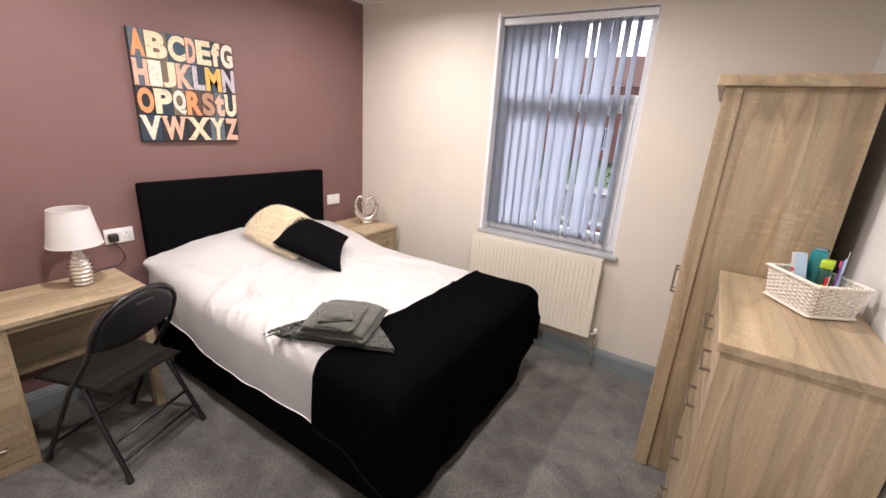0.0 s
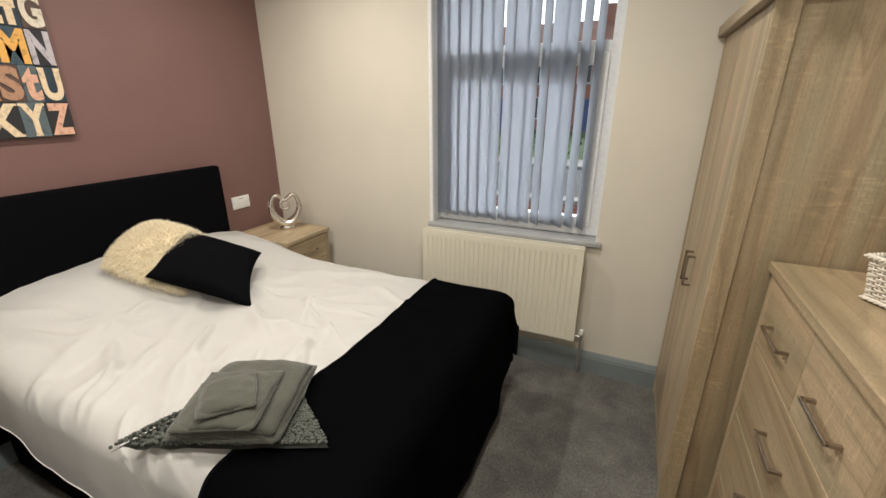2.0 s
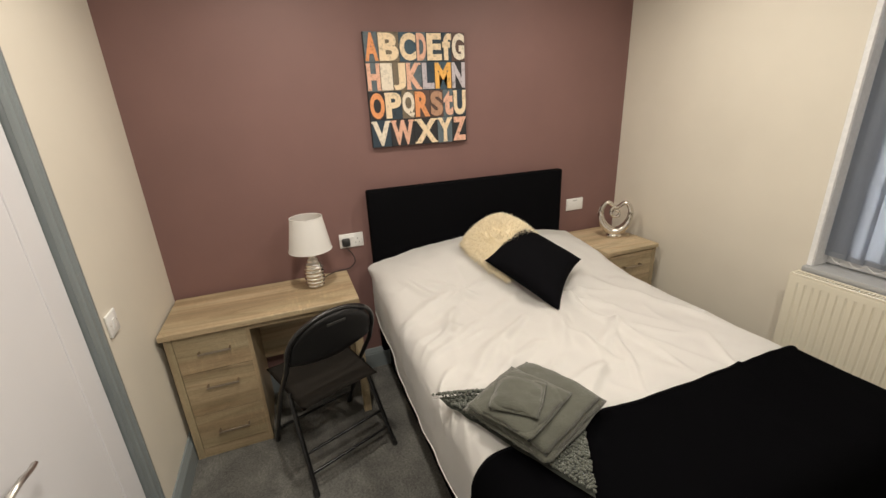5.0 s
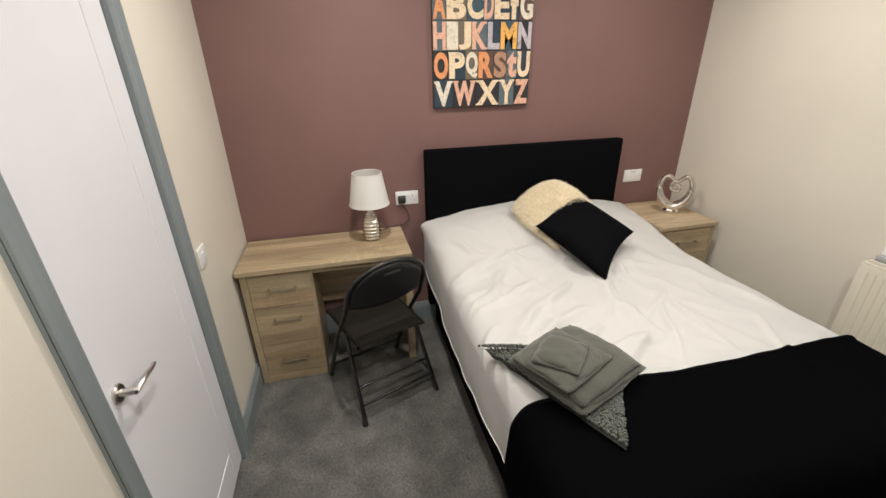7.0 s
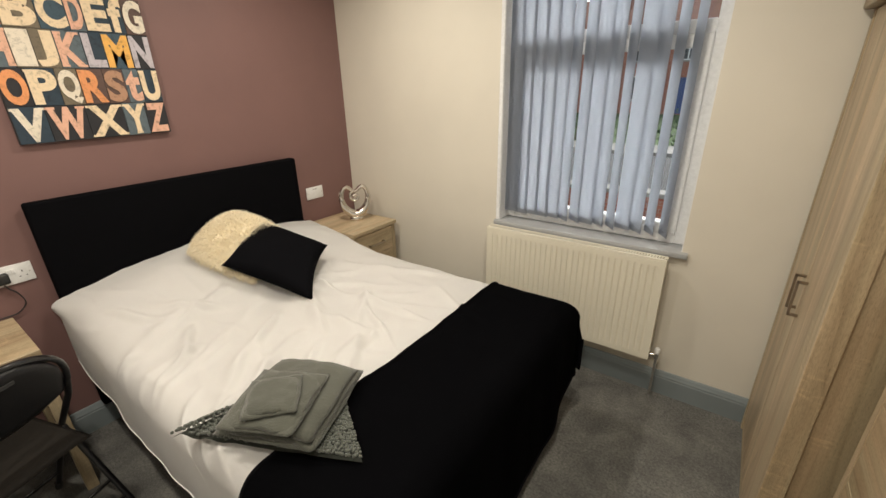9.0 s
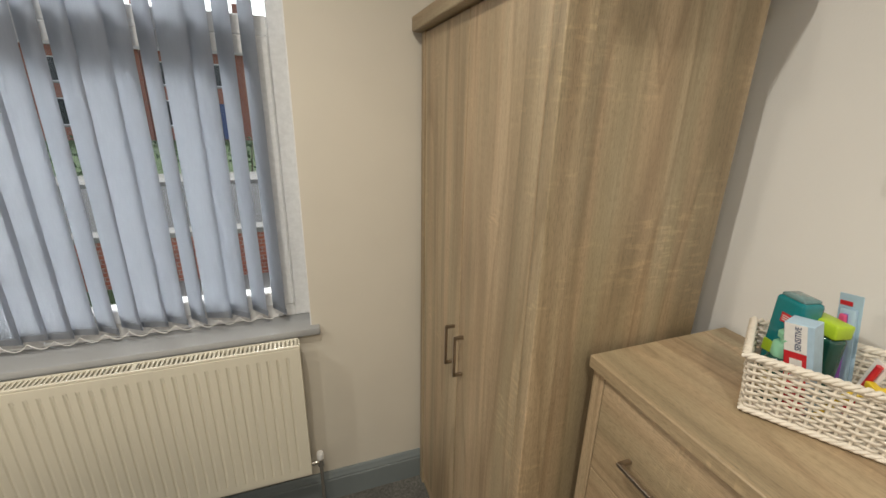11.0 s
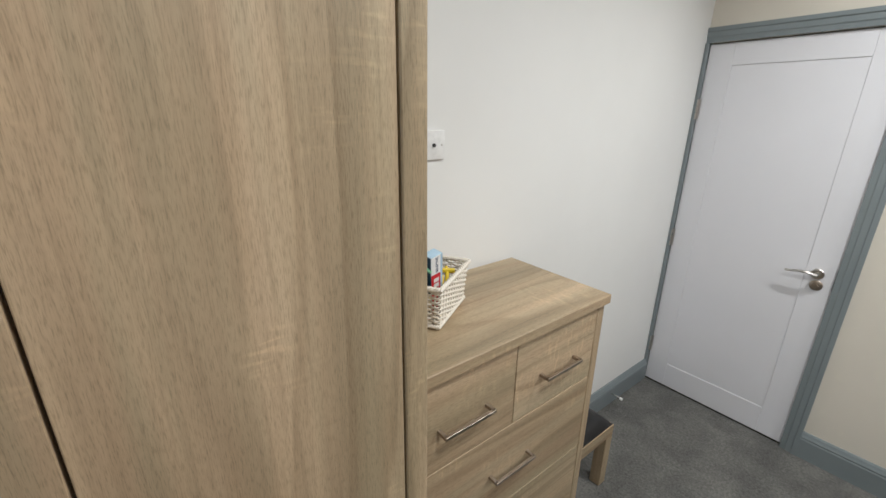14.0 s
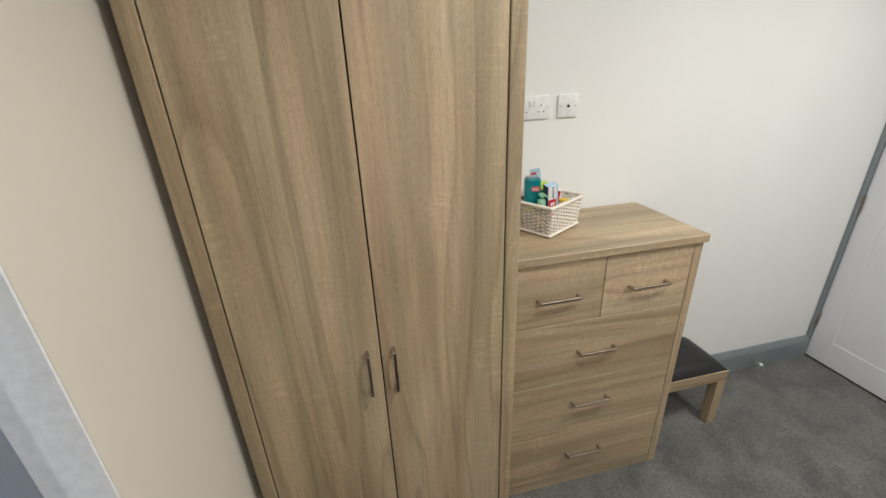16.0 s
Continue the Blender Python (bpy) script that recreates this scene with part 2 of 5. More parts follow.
def box(x0, y0, z0, x1, y1, z1, bev=0.0, seg=1, bm=None):
    own = bmesh.new()
    bmesh.ops.create_cube(own, size=1, matrix=Matrix.LocRotScale(((x0 + x1) / 2, (y0 + y1) / 2, (z0 + z1) / 2), None, (abs(x1 - x0), abs(y1 - y0), abs(z1 - z0))))
    if bev:
        bmesh.ops.bevel(own, geom=own.edges[:], offset=bev, segments=seg, affect='EDGES', profile=0.5)
    return own if bm is None else join(bm, own)


def join(bm, other, m=None):
    if m is not None:
        other.transform(m)
    me = bpy.data.meshes.new("joined")
    other.to_mesh(me)
    other.free()
    bm.from_mesh(me)
    bpy.data.meshes.remove(me)
    return bm


def lathe(profile, seg=32, centre=(0, 0, 0), bm=None):
    """Surface of revolution about z from (radius, height) pairs."""
    bm = bm or bmesh.new()
    rings = [[bm.verts.new((centre[0] + max(r, 1e-4) * math.cos(2 * math.pi * i / seg), centre[1] + max(r, 1e-4) * math.sin(2 * math.pi * i / seg), centre[2] + z)) for i in range(seg)] for r, z in profile]
    for a, b in zip(rings, rings[1:]):
        for i in range(seg):
            bm.faces.new((a[i], a[(i + 1) % seg], b[(i + 1) % seg], b[i]))
    for r in (rings[0], rings[-1]):
        bm.faces.new(r)
    return bm


def tube(points, radius, seg=8, closed=False, bm=None, flat=1.0):
    """A swept tube along points; radius may be a list."""
    bm = bm or bmesh.new()
    pts = [Vector(p) for p in points]
    n, rings = len(pts), []
    up = Vector((0, 0, 1))
    for i, p in enumerate(pts):
        a = pts[i - 1] if (i or closed) else p
        b = pts[(i + 1) % n] if (i < n - 1 or closed) else p
        d = (b - a).normalized()
        s = d.cross(up)
        if s.length < 0.05:
            s = d.cross(Vector((1, 0.2, 0)))
        s.normalize()
        t = s.cross(d)
        r = radius[i] if isinstance(radius, list) else radius
        rings.append([bm.verts.new(p + s * r * math.cos(2 * math.pi * k / seg) + t * r * flat * math.sin(2 * math.pi * k / seg)) for k in range(seg)])
    for i in range(n if closed else n - 1):
        a, b = rings[i], rings[(i + 1) % n]
        for k in range(seg):
            bm.faces.new((a[k], a[(k + 1) % seg], b[(k + 1) % seg], b[k]))
    if not closed:
        bm.faces.new(rings[0])
        bm.faces.new(rings[-1])
    return bm


def extrude_profile(profile, start, along, side, bm=None):
    """Sweeps a closed (out, up) outline in a straight line; side is the way 'out' points."""
    bm = bm or bmesh.new()
    a0, s = Vector(start), Vector(side)
    upv = Vector(along).normalized().cross(s)
    ends = []
    for e in (Vector((0, 0, 0)), Vector(along)):
        ends.append([bm.verts.new(a0 + e + s * o + upv * u) for o, u in profile])
    n = len(profile)
    for i in range(n):
        bm.faces.new((ends[0][i], ends[0][(i + 1) % n], ends[1][(i + 1) % n], ends[1][i]))
    bm.faces.new(ends[0])
    bm.faces.new(ends[1])
    return bm


def grid(nu, nv, f, bm=None, wrap=False):
    bm = bm or bmesh.new()
    vs = [[bm.verts.new(f(i / nu, j / nv)) for j in range(nv + 1)] for i in range(nu + 1)]
    for i in range(nu):
        for j in range(nv):
            bm.faces.new((vs[i][j], vs[i + 1][j], vs[i + 1][j + 1], vs[i][j + 1]))
    return bm


def smooth_step(a, b, x):
    t = min(1, max(0, (x - a) / (b - a)))
    return t * t * (3 - 2 * t)


def structure(name, bm, material, smooth=None):
    return tagged(part(name, bm, material, smooth=smooth), kind="structure")


# ---------- the room ----------
T = 0.12
structure("floor", box(-T, -L - T, -0.12, W + T, 0.30, 0.0), M_CARPET)
structure("ceiling", box(-T, -L - T, H, W + T, 0.30, H + 0.12), M_CEIL)
structure("wall_west", box(-T, -L - T, 0, 0, 0.30, H), M_MAUVE)
structure("wall_east", box(W, -L - T, 0, W + T, 0.30, H), M_WHITE_WALL)
WX0, WX1, WZ0, WZ1 = 1.352, 2.396, 0.870, 2.44      # window opening
wall = box(0, 0, 0, WX0, 0.30, H)
box(WX1, 0, 0, W, 0.30, H, bm=wall)
box(WX0, 0, 0, WX1, 0.30, WZ0 - 0.03, bm=wall)
box(WX0, 0, WZ1, WX1, 0.30, H, bm=wall)
structure("wall_north", wall, M_CREAM)
AX0, AX1, BX0, BX1, DZ = 0.95, 1.612, 2.650, 3.389, 2.015   # the two door leaves
wall = box(0, -L - T, 0, AX0 - 0.006, -L, H)
box(AX1 + 0.006, -L - T, 0, BX0 - 0.006, -L, H, bm=wall)
box(BX1 + 0.006, -L - T, 0, W, -L, H, bm=wall)
box(AX0 - 0.006, -L - T, DZ + 0.006, AX1 + 0.006, -L, H, bm=wall)
box(BX0 - 0.006, -L - T, DZ + 0.006, BX1 + 0.006, -L, H, bm=wall)
structure("wall_south", wall, M_CREAM)
# unseen backing added behind both doors, closes their gaps to outside light
structure("wall_door_backing", box(0.6, -L - T - 0.06, 0, W, -L - T - 0.004, H), M_CREAM)

SKIRT = [(0, 0), (0.018, 0), (0.018, 0.105), (0.015, 0.112), (0.017, 0.118), (0.012, 0.130), (0.009, 0.140), (0.005, 0.147), (0, 0.147)]


def skirting(start, along, side):
    s = Vector(side)
    pr = SKIRT if Vector(along).normalized().cross(s).z > 0 else [(o, -u) for o, u in SKIRT]
    return extrude_profile(pr, start, along, side)


sk = skirting((0.0, -0.001, 0), (W, 0, 0), (0, -1, 0))
for st, al, sd in (((0.001, -L, 0), (0, L, 0), (1, 0, 0)), ((W - 0.001, -L, 0), (0, L, 0), (-1, 0, 0)),
                   ((0.0, -L + 0.001, 0), (AX0 - 0.07, 0, 0), (0, 1, 0)), ((AX1 + 0.07, -L + 0.001, 0), (BX0 - AX1 - 0.14, 0, 0), (0, 1, 0))):
    join(sk, skirting(st, al, sd))
structure("baseboard", sk, M_GREY_TRIM)


def architrave(x0, x1, left_w, right_w, name):
    """Moulded door casing in two uprights and a head, on the south wall."""
    bm = bmesh.new()
    for a, b, sgn in ((x0 - left_w, x0, 1), (x1, x1 + right_w, -1)):
        w = b - a
        steps = [(0.0, 0.012), (0.0, 0.020), (0.25, 0.022), (0.32, 0.017), (0.62, 0.017), (0.70, 0.013), (1.0, 0.010)]
        outer = a if sgn == 1 else b
        ring = [(outer + sgn * f * w, d) for f, d in steps]
        for (xa, da), (xb, db) in zip(ring, ring[1:]):
            vs = [bm.verts.new(p) for p in ((xa, -L + da, 0), (xb, -L + db, 0), (xb, -L + db, DZ + 0.006), (xa, -L + da, DZ + 0.006))]
            bm.faces.new(vs)
        join(bm, box(a, -L - 0.002, 0, b, -L + 0.0095, DZ + 0.006))
    zs = [(0.07, 0.012), (0.07, 0.020), (0.052, 0.022), (0.047, 0.017), (0.026, 0.017), (0.020, 0.013), (0.0, 0.010)]
    xa, xb = x0 - left_w, x1 + right_w
    for (za, da), (zb, db) in zip(zs, zs[1:]):
        vs = [bm.verts.new(p) for p in ((xa, -L + da, DZ + 0.0065 + za), (xa, -L + db, DZ + 0.0065 + zb), (xb, -L + db, DZ + 0.0065 + zb), (xb, -L + da, DZ + 0.0065 + za))]
        bm.faces.new(vs)
    join(bm, box(xa, -L - 0.002, DZ + 0.0065, xb, -L + 0.0095, DZ + 0.0765))
    for a, b in ((x0 - 0.006, x0 - 0.0025), (x1 + 0.0025, x1 + 0.006)):
        join(bm, box(a, -L - 0.11, 0, b, -L + 0.004, DZ + 0.004))
    return structure(name, bm, M_GREY_TRIM)


architrave(AX0, AX1, 0.07, 0.07, "trim_door_1")
architrave(BX0, BX1, 0.07, 0.0155, "trim_door_2")


def door(name, x0, x1, hinge_x, label, lock):
    """A closed panelled leaf with lever, hinges and a black strip for the shade below."""
    d = thing(name, ((x0 + x1) / 2, -L - 0.02, 0), label, "door", kind="structure")
    f, b0, bot = -L - 0.008, -L - 0.048, 0.012
    part("stile", box(x0, b0, bot, x0 + 0.115, f, DZ, 0.002), M_DOOR, d)
    part("stile", box(x1 - 0.115, b0, bot, x1, f, DZ, 0.002), M_DOOR, d)
    part("rail", box(x0 + 0.115, b0, DZ - 0.105, x1 - 0.115, f, DZ, 0.0015), M_DOOR, d)
    part("rail", box(x0 + 0.115, b0, bot, x1 - 0.115, f, 0.165, 0.0015), M_DOOR, d)
    part("panel", box(x0 + 0.1155, b0 + 0.004, 0.1655, x1 - 0.1155, f - 0.0035, DZ - 0.1055, 0.0005), M_DOOR, d)
    # black strip painted as the shade in the gap under the leaf
    part("threshold_gap", box(x0, b0, 0.0005, x1, f - 0.006, 0.010), M_DARK_GAP, d)
    s = 1 if hinge_x > (x0 + x1) / 2 else -1
    rx, rz = (x0 + 0.068 if s == 1 else x1 - 0.068), 0.965
    h = lathe([(0.026, 0), (0.026, 0.006), (0.023, 0.009), (0.011, 0.009), (0.010, 0.045)], 24)
    h.transform(Matrix.Translation((rx, f, rz)) @ Matrix.Rotation(radians(-90), 4, 'X'))
    pts = []
    for i in range(13):
        k = i / 12
        pts.append((rx + s * (k * 0.118 - 0.004), f + 0.045 + 0.008 * math.sin(k * 3.1), rz + 0.008 * math.sin(k * math.pi * 1.4) + 0.006 * k))
    tube(pts, [0.0095 - 0.003 * i / 12 for i in range(13)], 10, bm=h, flat=0.8)
    part("door_handle", h, M_STEEL, d, "satin steel lever handle on a round rose", smooth=40)
    if lock:
        k = lathe([(0.025, 0), (0.025, 0.006), (0.021, 0.009), (0.010, 0.009), (0.010, 0.020)], 24)
        k.transform(Matrix.Translation((rx - s * 0.007, f, rz - 0.056)) @ Matrix.Rotation(radians(-90), 4, 'X'))
        part("thumb_turn", k, M_HANDLE, d, smooth=40)
        part("strike_plate", box(x0 - 0.002, f - 0.004, 0.90, x0 + 0.003, f + 0.0095, 1.0), M_PLATE_DARK, d)
    for hz in (0.27, 0.985, 1.70) if lock else ():
        hg = bmesh.new()
        xx = hinge_x + s * 0.002
        for q in range(3):
            tube([(xx, -L + 0.006, hz - 0.05 + q * 0.0345), (xx, -L + 0.006, hz - 0.05 + q * 0.0345 + 0.031)], 0.0075, 10, bm=hg)
        box(xx - 0.012, -L - 0.004, hz - 0.05, xx + 0.012, -L + 0.001, hz + 0.05, bm=hg)
        part("hinge", hg, M_STEEL, d, smooth=40)
    return d


door("door_1", AX0, AX1, AX0, "closed white panelled door with a steel lever", False)
door("door_2", BX0, BX1, BX1, "closed white panelled entrance door with lever and thumb turn", True)

# window with blinds
FY = 0.105     # room face of the window frame
win = thing("window_1", (1.88, FY, WZ0), "white plastic casement window with a fixed top light", "window", kind="structure")
part("window_frame", box(WX0, FY, WZ0, WX0 + 0.055, FY + 0.06, WZ1, 0.004), M_UPVC, win)
part("window_frame", box(WX1 - 0.055, FY, WZ0, WX1, FY + 0.06, WZ1, 0.004), M_UPVC, win)
part("window_frame", box(WX0 + 0.055, FY, WZ0, WX1 - 0.055, FY + 0.06, WZ0 + 0.055, 0.004), M_UPVC, win)
part("window_frame", box(WX0 + 0.055, FY, WZ1 - 0.055, WX1 - 0.055, FY + 0.06, WZ1, 0.004), M_UPVC, win)
TZ = 1.875
part("transom", box(WX0 + 0.055, FY, TZ, WX1 - 0.055, FY + 0.06, TZ + 0.06, 0.004), M_UPVC, win)
sash = part("casement", box(WX0 + 0.055, FY - 0.012, WZ0 + 0.055, WX0 + 0.110, FY + 0.05, TZ, 0.005), M_UPVC, win)
part("sash_bar", box(WX1 - 0.112, FY - 0.012, WZ0 + 0.055, WX1 - 0.055, FY + 0.05, TZ, 0.005), M_UPVC, sash)
part("sash_bar", box(WX0 + 0.110, FY - 0.012, WZ0 + 0.055, WX1 - 0.112, FY + 0.05, WZ0 + 0.112, 0.005), M_UPVC, sash)
part("sash_bar", box(WX0 + 0.110, FY - 0.012, TZ - 0.057, WX1 - 0.112, FY + 0.05, TZ, 0.005), M_UPVC, sash)
for z0, z1, m in ((WZ0 + 0.112, TZ - 0.057, 0.112), (TZ + 0.06, WZ1 - 0.055, 0.055)):
    p = part("pane", box(WX0 + m, FY + 0.026, z0, WX1 - m, FY + 0.030, z1), M_GLASS, win)
    p.visible_shadow = False
rv = box(WX0, 0.002, WZ0, WX0 + 0.004, FY, WZ1)
box(WX1 - 0.004, 0.002, WZ0, WX1, FY, WZ1, bm=rv)
box(WX0 + 0.004, 0.002, WZ1 - 0.004, WX1 - 0.004, FY, WZ1, bm=rv)
part("reveal_lining", rv, M_UPVC, win)
part("edge_bead", box(WX0 - 0.022, -0.007, WZ0 + 0.001, WX0 + 0.002, 0.0015, WZ1 + 0.02, 0.002), M_UPVC, win)
structure("window_sill", box(1.325, -0.030, WZ0 - 0.030, 2.425, FY + 0.03, WZ0, 0.006, 2), M_SILL, 40)

blind = thing("vertical_blind", (1.86, 0.05, WZ0), "grey fabric vertical blind with partly turned slats", "blind")
part("headrail", box(WX0 + 0.01, 0.030, 2.385, WX1 - 0.01, 0.072, 2.43, 0.004), M_UPVC, blind)
NS = 14
TURNS = (-6, -9, -5, -10, -13, -36, -34, -14, -34, -48, -18, -40, -52, -58)      # slats, west to east
for i in range(NS):
    xc = 1.407 + i * (2.285 - 1.407) / (NS - 1)
    turn = TURNS[i]
    a, bot = radians(turn), 0.925 - 0.004 * (i % 2)
    sag = 0.006
    def slat(u, v, xc=xc, a=a, bot=bot):
        w = (u - 0.5) * 0.089
        o = sag * (1 - (2 * u - 1) ** 2)
        return (xc + w * math.cos(a) - o * math.sin(a), 0.050 + w * math.sin(a) + o * math.cos(a), bot + v * (2.386 - bot))
    bm = grid(6, 8, slat)
    bmesh.ops.solidify(bm, geom=bm.faces[:], thickness=0.0009)
    s = part("slat", bm, M_BLIND, blind, smooth=50)
    hem = box(-0.043, -0.0016, 0.0, 0.043, 0.0016, 0.022)
    hem.transform(Matrix.Translation((xc, 0.050, bot)) @ Matrix.Rotation(a, 4, 'Z') @ Matrix.Translation((0, 0.004, -0.001)))
    part("weight", hem, M_BLIND, s)
ch = bmesh.new()
for i in range(NS - 1):
    x0 = 1.407 + i * (2.285 - 1.407) / (NS - 1)
    x1 = 1.407 + (i + 1) * (2.285 - 1.407) / (NS - 1)
    for yy in (0.022, ):
        tube([(x0 + (x1 - x0) * k / 6, yy, 0.930 - 0.022 * math.sin(math.pi * k / 6)) for k in range(7)], 0.0016, 5, bm=ch)
part("link_chain", ch, M_PLASTIC, blind)

for dx, dy in DOWNLIGHTS:
    d = thing("ceiling_downlight", (dx, dy, H - 0.02), "recessed white ceiling downlight, switched on", "light", "ceiling downlights")
    ring = lathe([(0.052, H - 0.010), (0.052, H - 0.001), (0.047, H - 0.001), (0.047, H - 0.010)], 28, (dx, dy, 0))
    part("bezel", ring, M_CHROME, d, smooth=40)

# radiator
RX0, RX1, RF, RZ0, RZ1 = 1.322, 2.343, -0.097, 0.245, 0.838
rad = thing("radiator", (1.83, -0.045, RZ0), "cream white double-panel radiator under the window sill", "radiator")
bm = bmesh.new()
prof, n = [], 30
pitch = (RX1 - RX0 - 0.05) / n
xs = [(RX0, 0.0)]
for i in range(n):
    x = RX0 + 0.025 + i * pitch
    xs += [(x, 0.0), (x + pitch * 0.30, 0.0), (x + pitch * 0.42, 0.005), (x + pitch * 0.58, 0.005), (x + pitch * 0.70, 0.0)]
xs.append((RX1, 0.0))
zz = [(RZ0, 0.006, 0), (RZ0 + 0.004, 0.0, 0), (RZ0 + 0.035, 0, 0), (RZ0 + 0.055, 0, 1), (RZ1 - 0.055, 0, 1), (RZ1 - 0.035, 0, 0), (RZ1 - 0.004, 0, 0), (RZ1, 0.006, 0)]
rows = [[bm.verts.new((x, RF + inset + k * d, z)) for x, d in xs] for z, inset, k in zz]
for r0, r1 in zip(rows, rows[1:]):
    for i in range(len(xs) - 1):
        bm.faces.new((r0[i], r0[i + 1], r1[i + 1], r1[i]))
bmesh.ops.recalc_face_normals(bm, faces=bm.faces)
bmesh.ops.solidify(bm, geom=bm.faces[:], thickness=0.004)
part("front_panel", bm, M_RAD, rad, smooth=30)
part("back_panel", box(RX0, RF + 0.050, RZ0, RX1, RF + 0.056, RZ1), M_RAD, rad)
for xa in (RX0 - 0.004, RX1):
    part("side_panel", box(xa, RF - 0.001, RZ0 + 0.004, xa + 0.004, RF + 0.058, RZ1 + 0.004, 0.001), M_RAD, rad)
# black block in place of fins, painted as the shade between the panels
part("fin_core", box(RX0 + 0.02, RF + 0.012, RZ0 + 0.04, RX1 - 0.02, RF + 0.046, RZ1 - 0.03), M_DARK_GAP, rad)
gr = box(RX0, RF, RZ1, RX1, RF + 0.010, RZ1 + 0.008, 0.001)
box(RX0, RF + 0.048, RZ1, RX1, RF + 0.058, RZ1 + 0.008, bm=gr)
part("top_grille", gr, M_RAD, rad)
for i in range(73):
    x = RX0 + 0.004 + i * (RX1 - RX0 - 0.016) / 72
    wide = 0.018 if i == 36 else 0.0062
    part("grille_bar", box(x, RF + 0.0095, RZ1 + 0.001, x + wide, RF + 0.0485, RZ1 + 0.007), M_RAD, rad)
vb = tube([(RX1 + 0.002, RF + 0.03, 0.275), (RX1 + 0.035, RF + 0.03, 0.275)], 0.009, 10)
tube([(RX1 + 0.04, RF + 0.03, 0.02), (RX1 + 0.04, RF + 0.03, 0.262)], 0.0075, 10, bm=vb)
tube([(RX1 + 0.04, RF + 0.03, 0.255), (RX1 + 0.04, RF + 0.03, 0.290)], 0.013, 12, bm=vb)
v = part("valve", vb, M_CHROME, rad, smooth=40)
part("valve_cap", lathe([(0.0135, 0), (0.0145, 0.006), (0.0135, 0.028), (0.010, 0.033)], 16, (RX1 + 0.04, RF + 0.03, 0.290)), M_PLASTIC, v, smooth=40)

# sockets, switches
def wall_plate(name, centre, face, w, h, label, kind_of):
    """A moulded plate; face is the way out of the wall, 'x', '-x' or 'y'."""
    turn = {"x": 90, "-x": -90, "y": 180}[face]
    t = thing(name, centre, label, "socket" if kind_of != "switch" else "switch", turn=turn)
    pl = box(-w / 2, -0.0095, -h / 2, w / 2, -0.0005, h / 2, 0.003, 2)
    part("plate", pl, M_PLASTIC, t, local=True, smooth=40)
    f = -0.0095
    if kind_of == "double":
        for sx in (-0.036, 0.036):
            holes = box(sx - 0.002, f - 0.0006, 0.005, sx + 0.002, f, 0.013)
            box(sx - 0.0140, f - 0.0006, -0.0165, sx - 0.0080, f, -0.0130, bm=holes)
            box(sx + 0.0080, f - 0.0006, -0.0165, sx + 0.0140, f, -0.0130, bm=holes)
            part("pin_holes", holes, M_PLATE_DARK, t, local=True)
        for sx in (-0.0085, 0.0085):
            part("rocker", box(sx - 0.006, f - 0.004, 0.006, sx + 0.006, f + 0.001, 0.025, 0.001), M_PLASTIC, t, local=True)
        xs2 = (-0.060, 0.060)
    elif kind_of == "aerial":
        part("coax_outlet", tube([(0, f - 0.004, 0), (0, f + 0.001, 0)], 0.0055, 14), M_PLATE_DARK, t, local=True)
        xs2 = (-0.030, 0.030)
    elif kind_of == "blank":
        part("mark", box(-0.018, f - 0.0004, 0.026, 0.018, f, 0.029), M_PLATE_DARK, t, local=True)
        xs2 = (-0.060, 0.060)
    else:
        part("rocker", box(-0.011, f - 0.004, -0.018, 0.011, f + 0.001, 0.018, 0.0015), M_PLASTIC, t, local=True)
        xs2 = (-0.030, 0.030)
    for sx in xs2:
        part("screw", tube([(sx, f - 0.0006, 0), (sx, f + 0.001, 0)], 0.003, 10), M_STEEL, t, local=True)
    return t


wall_plate("wall_socket", (0, -2.040, 0.936), "x", 0.146, 0.088, "white double wall socket with a black plug in it", "double")
wall_plate("wall_socket", (0, -0.381, 0.953), "x", 0.146, 0.088, "white double wall plate above the bedside cabinet", "blank")
wall_plate("wall_socket", (W, -1.127, 1.577), "-x", 0.146, 0.086, "white double wall socket above the chest of drawers", "double")
wall_plate("aerial_socket", (W, -1.277, 1.577), "-x", 0.086, 0.086, "white single aerial socket above the chest of drawers", "aerial")
wall_plate("light_switch", (0.770, -L, 1.000), "y", 0.086, 0.086, "white single light switch beside the door", "switch")
stop = thing("door_stop", (W - 0.02, -2.62, 0.07), "small chrome door stop with white tip on the skirting", "door stop")
part("rod", tube([(W - 0.019, -2.62, 0.07), (W - 0.075, -2.62, 0.07)], 0.005, 10), M_CHROME, stop)
part("tip", tube([(W - 0.074, -2.62, 0.07), (W - 0.088, -2.62, 0.07)], 0.008, 10), M_PLASTIC, stop)

# ---------- handles ----------
def bar_handle(p0, p1, out, parent, thick=0.009):
    """A square bow handle between two points on a front, standing off along out."""
    a, b, o = Vector(p0), Vector(p1), Vector(out)
    bm = bmesh.new()
    t = thick / 2
    for q in (a, b):
        e = q + o * 0.028
        c0 = Vector([min(q[i], e[i]) - (t if abs(o[i]) < 0.5 else 0) for i in range(3)])
        c1 = Vector([max(q[i], e[i]) + (t if abs(o[i]) < 0.5 else 0) for i in range(3)])
        box(*c0, *c1, bm=bm)
    a2, b2 = a + o * 0.028, b + o * 0.028
    c0 = Vector([min(a2[i], b2[i]) - t for i in range(3)])
    c1 = Vector([max(a2[i], b2[i]) + t for i in range(3)])
    box(*c0, *c1, bev=0.001, bm=bm)
    return part("handle", bm, M_HANDLE, parent, "brushed nickel bow handle")


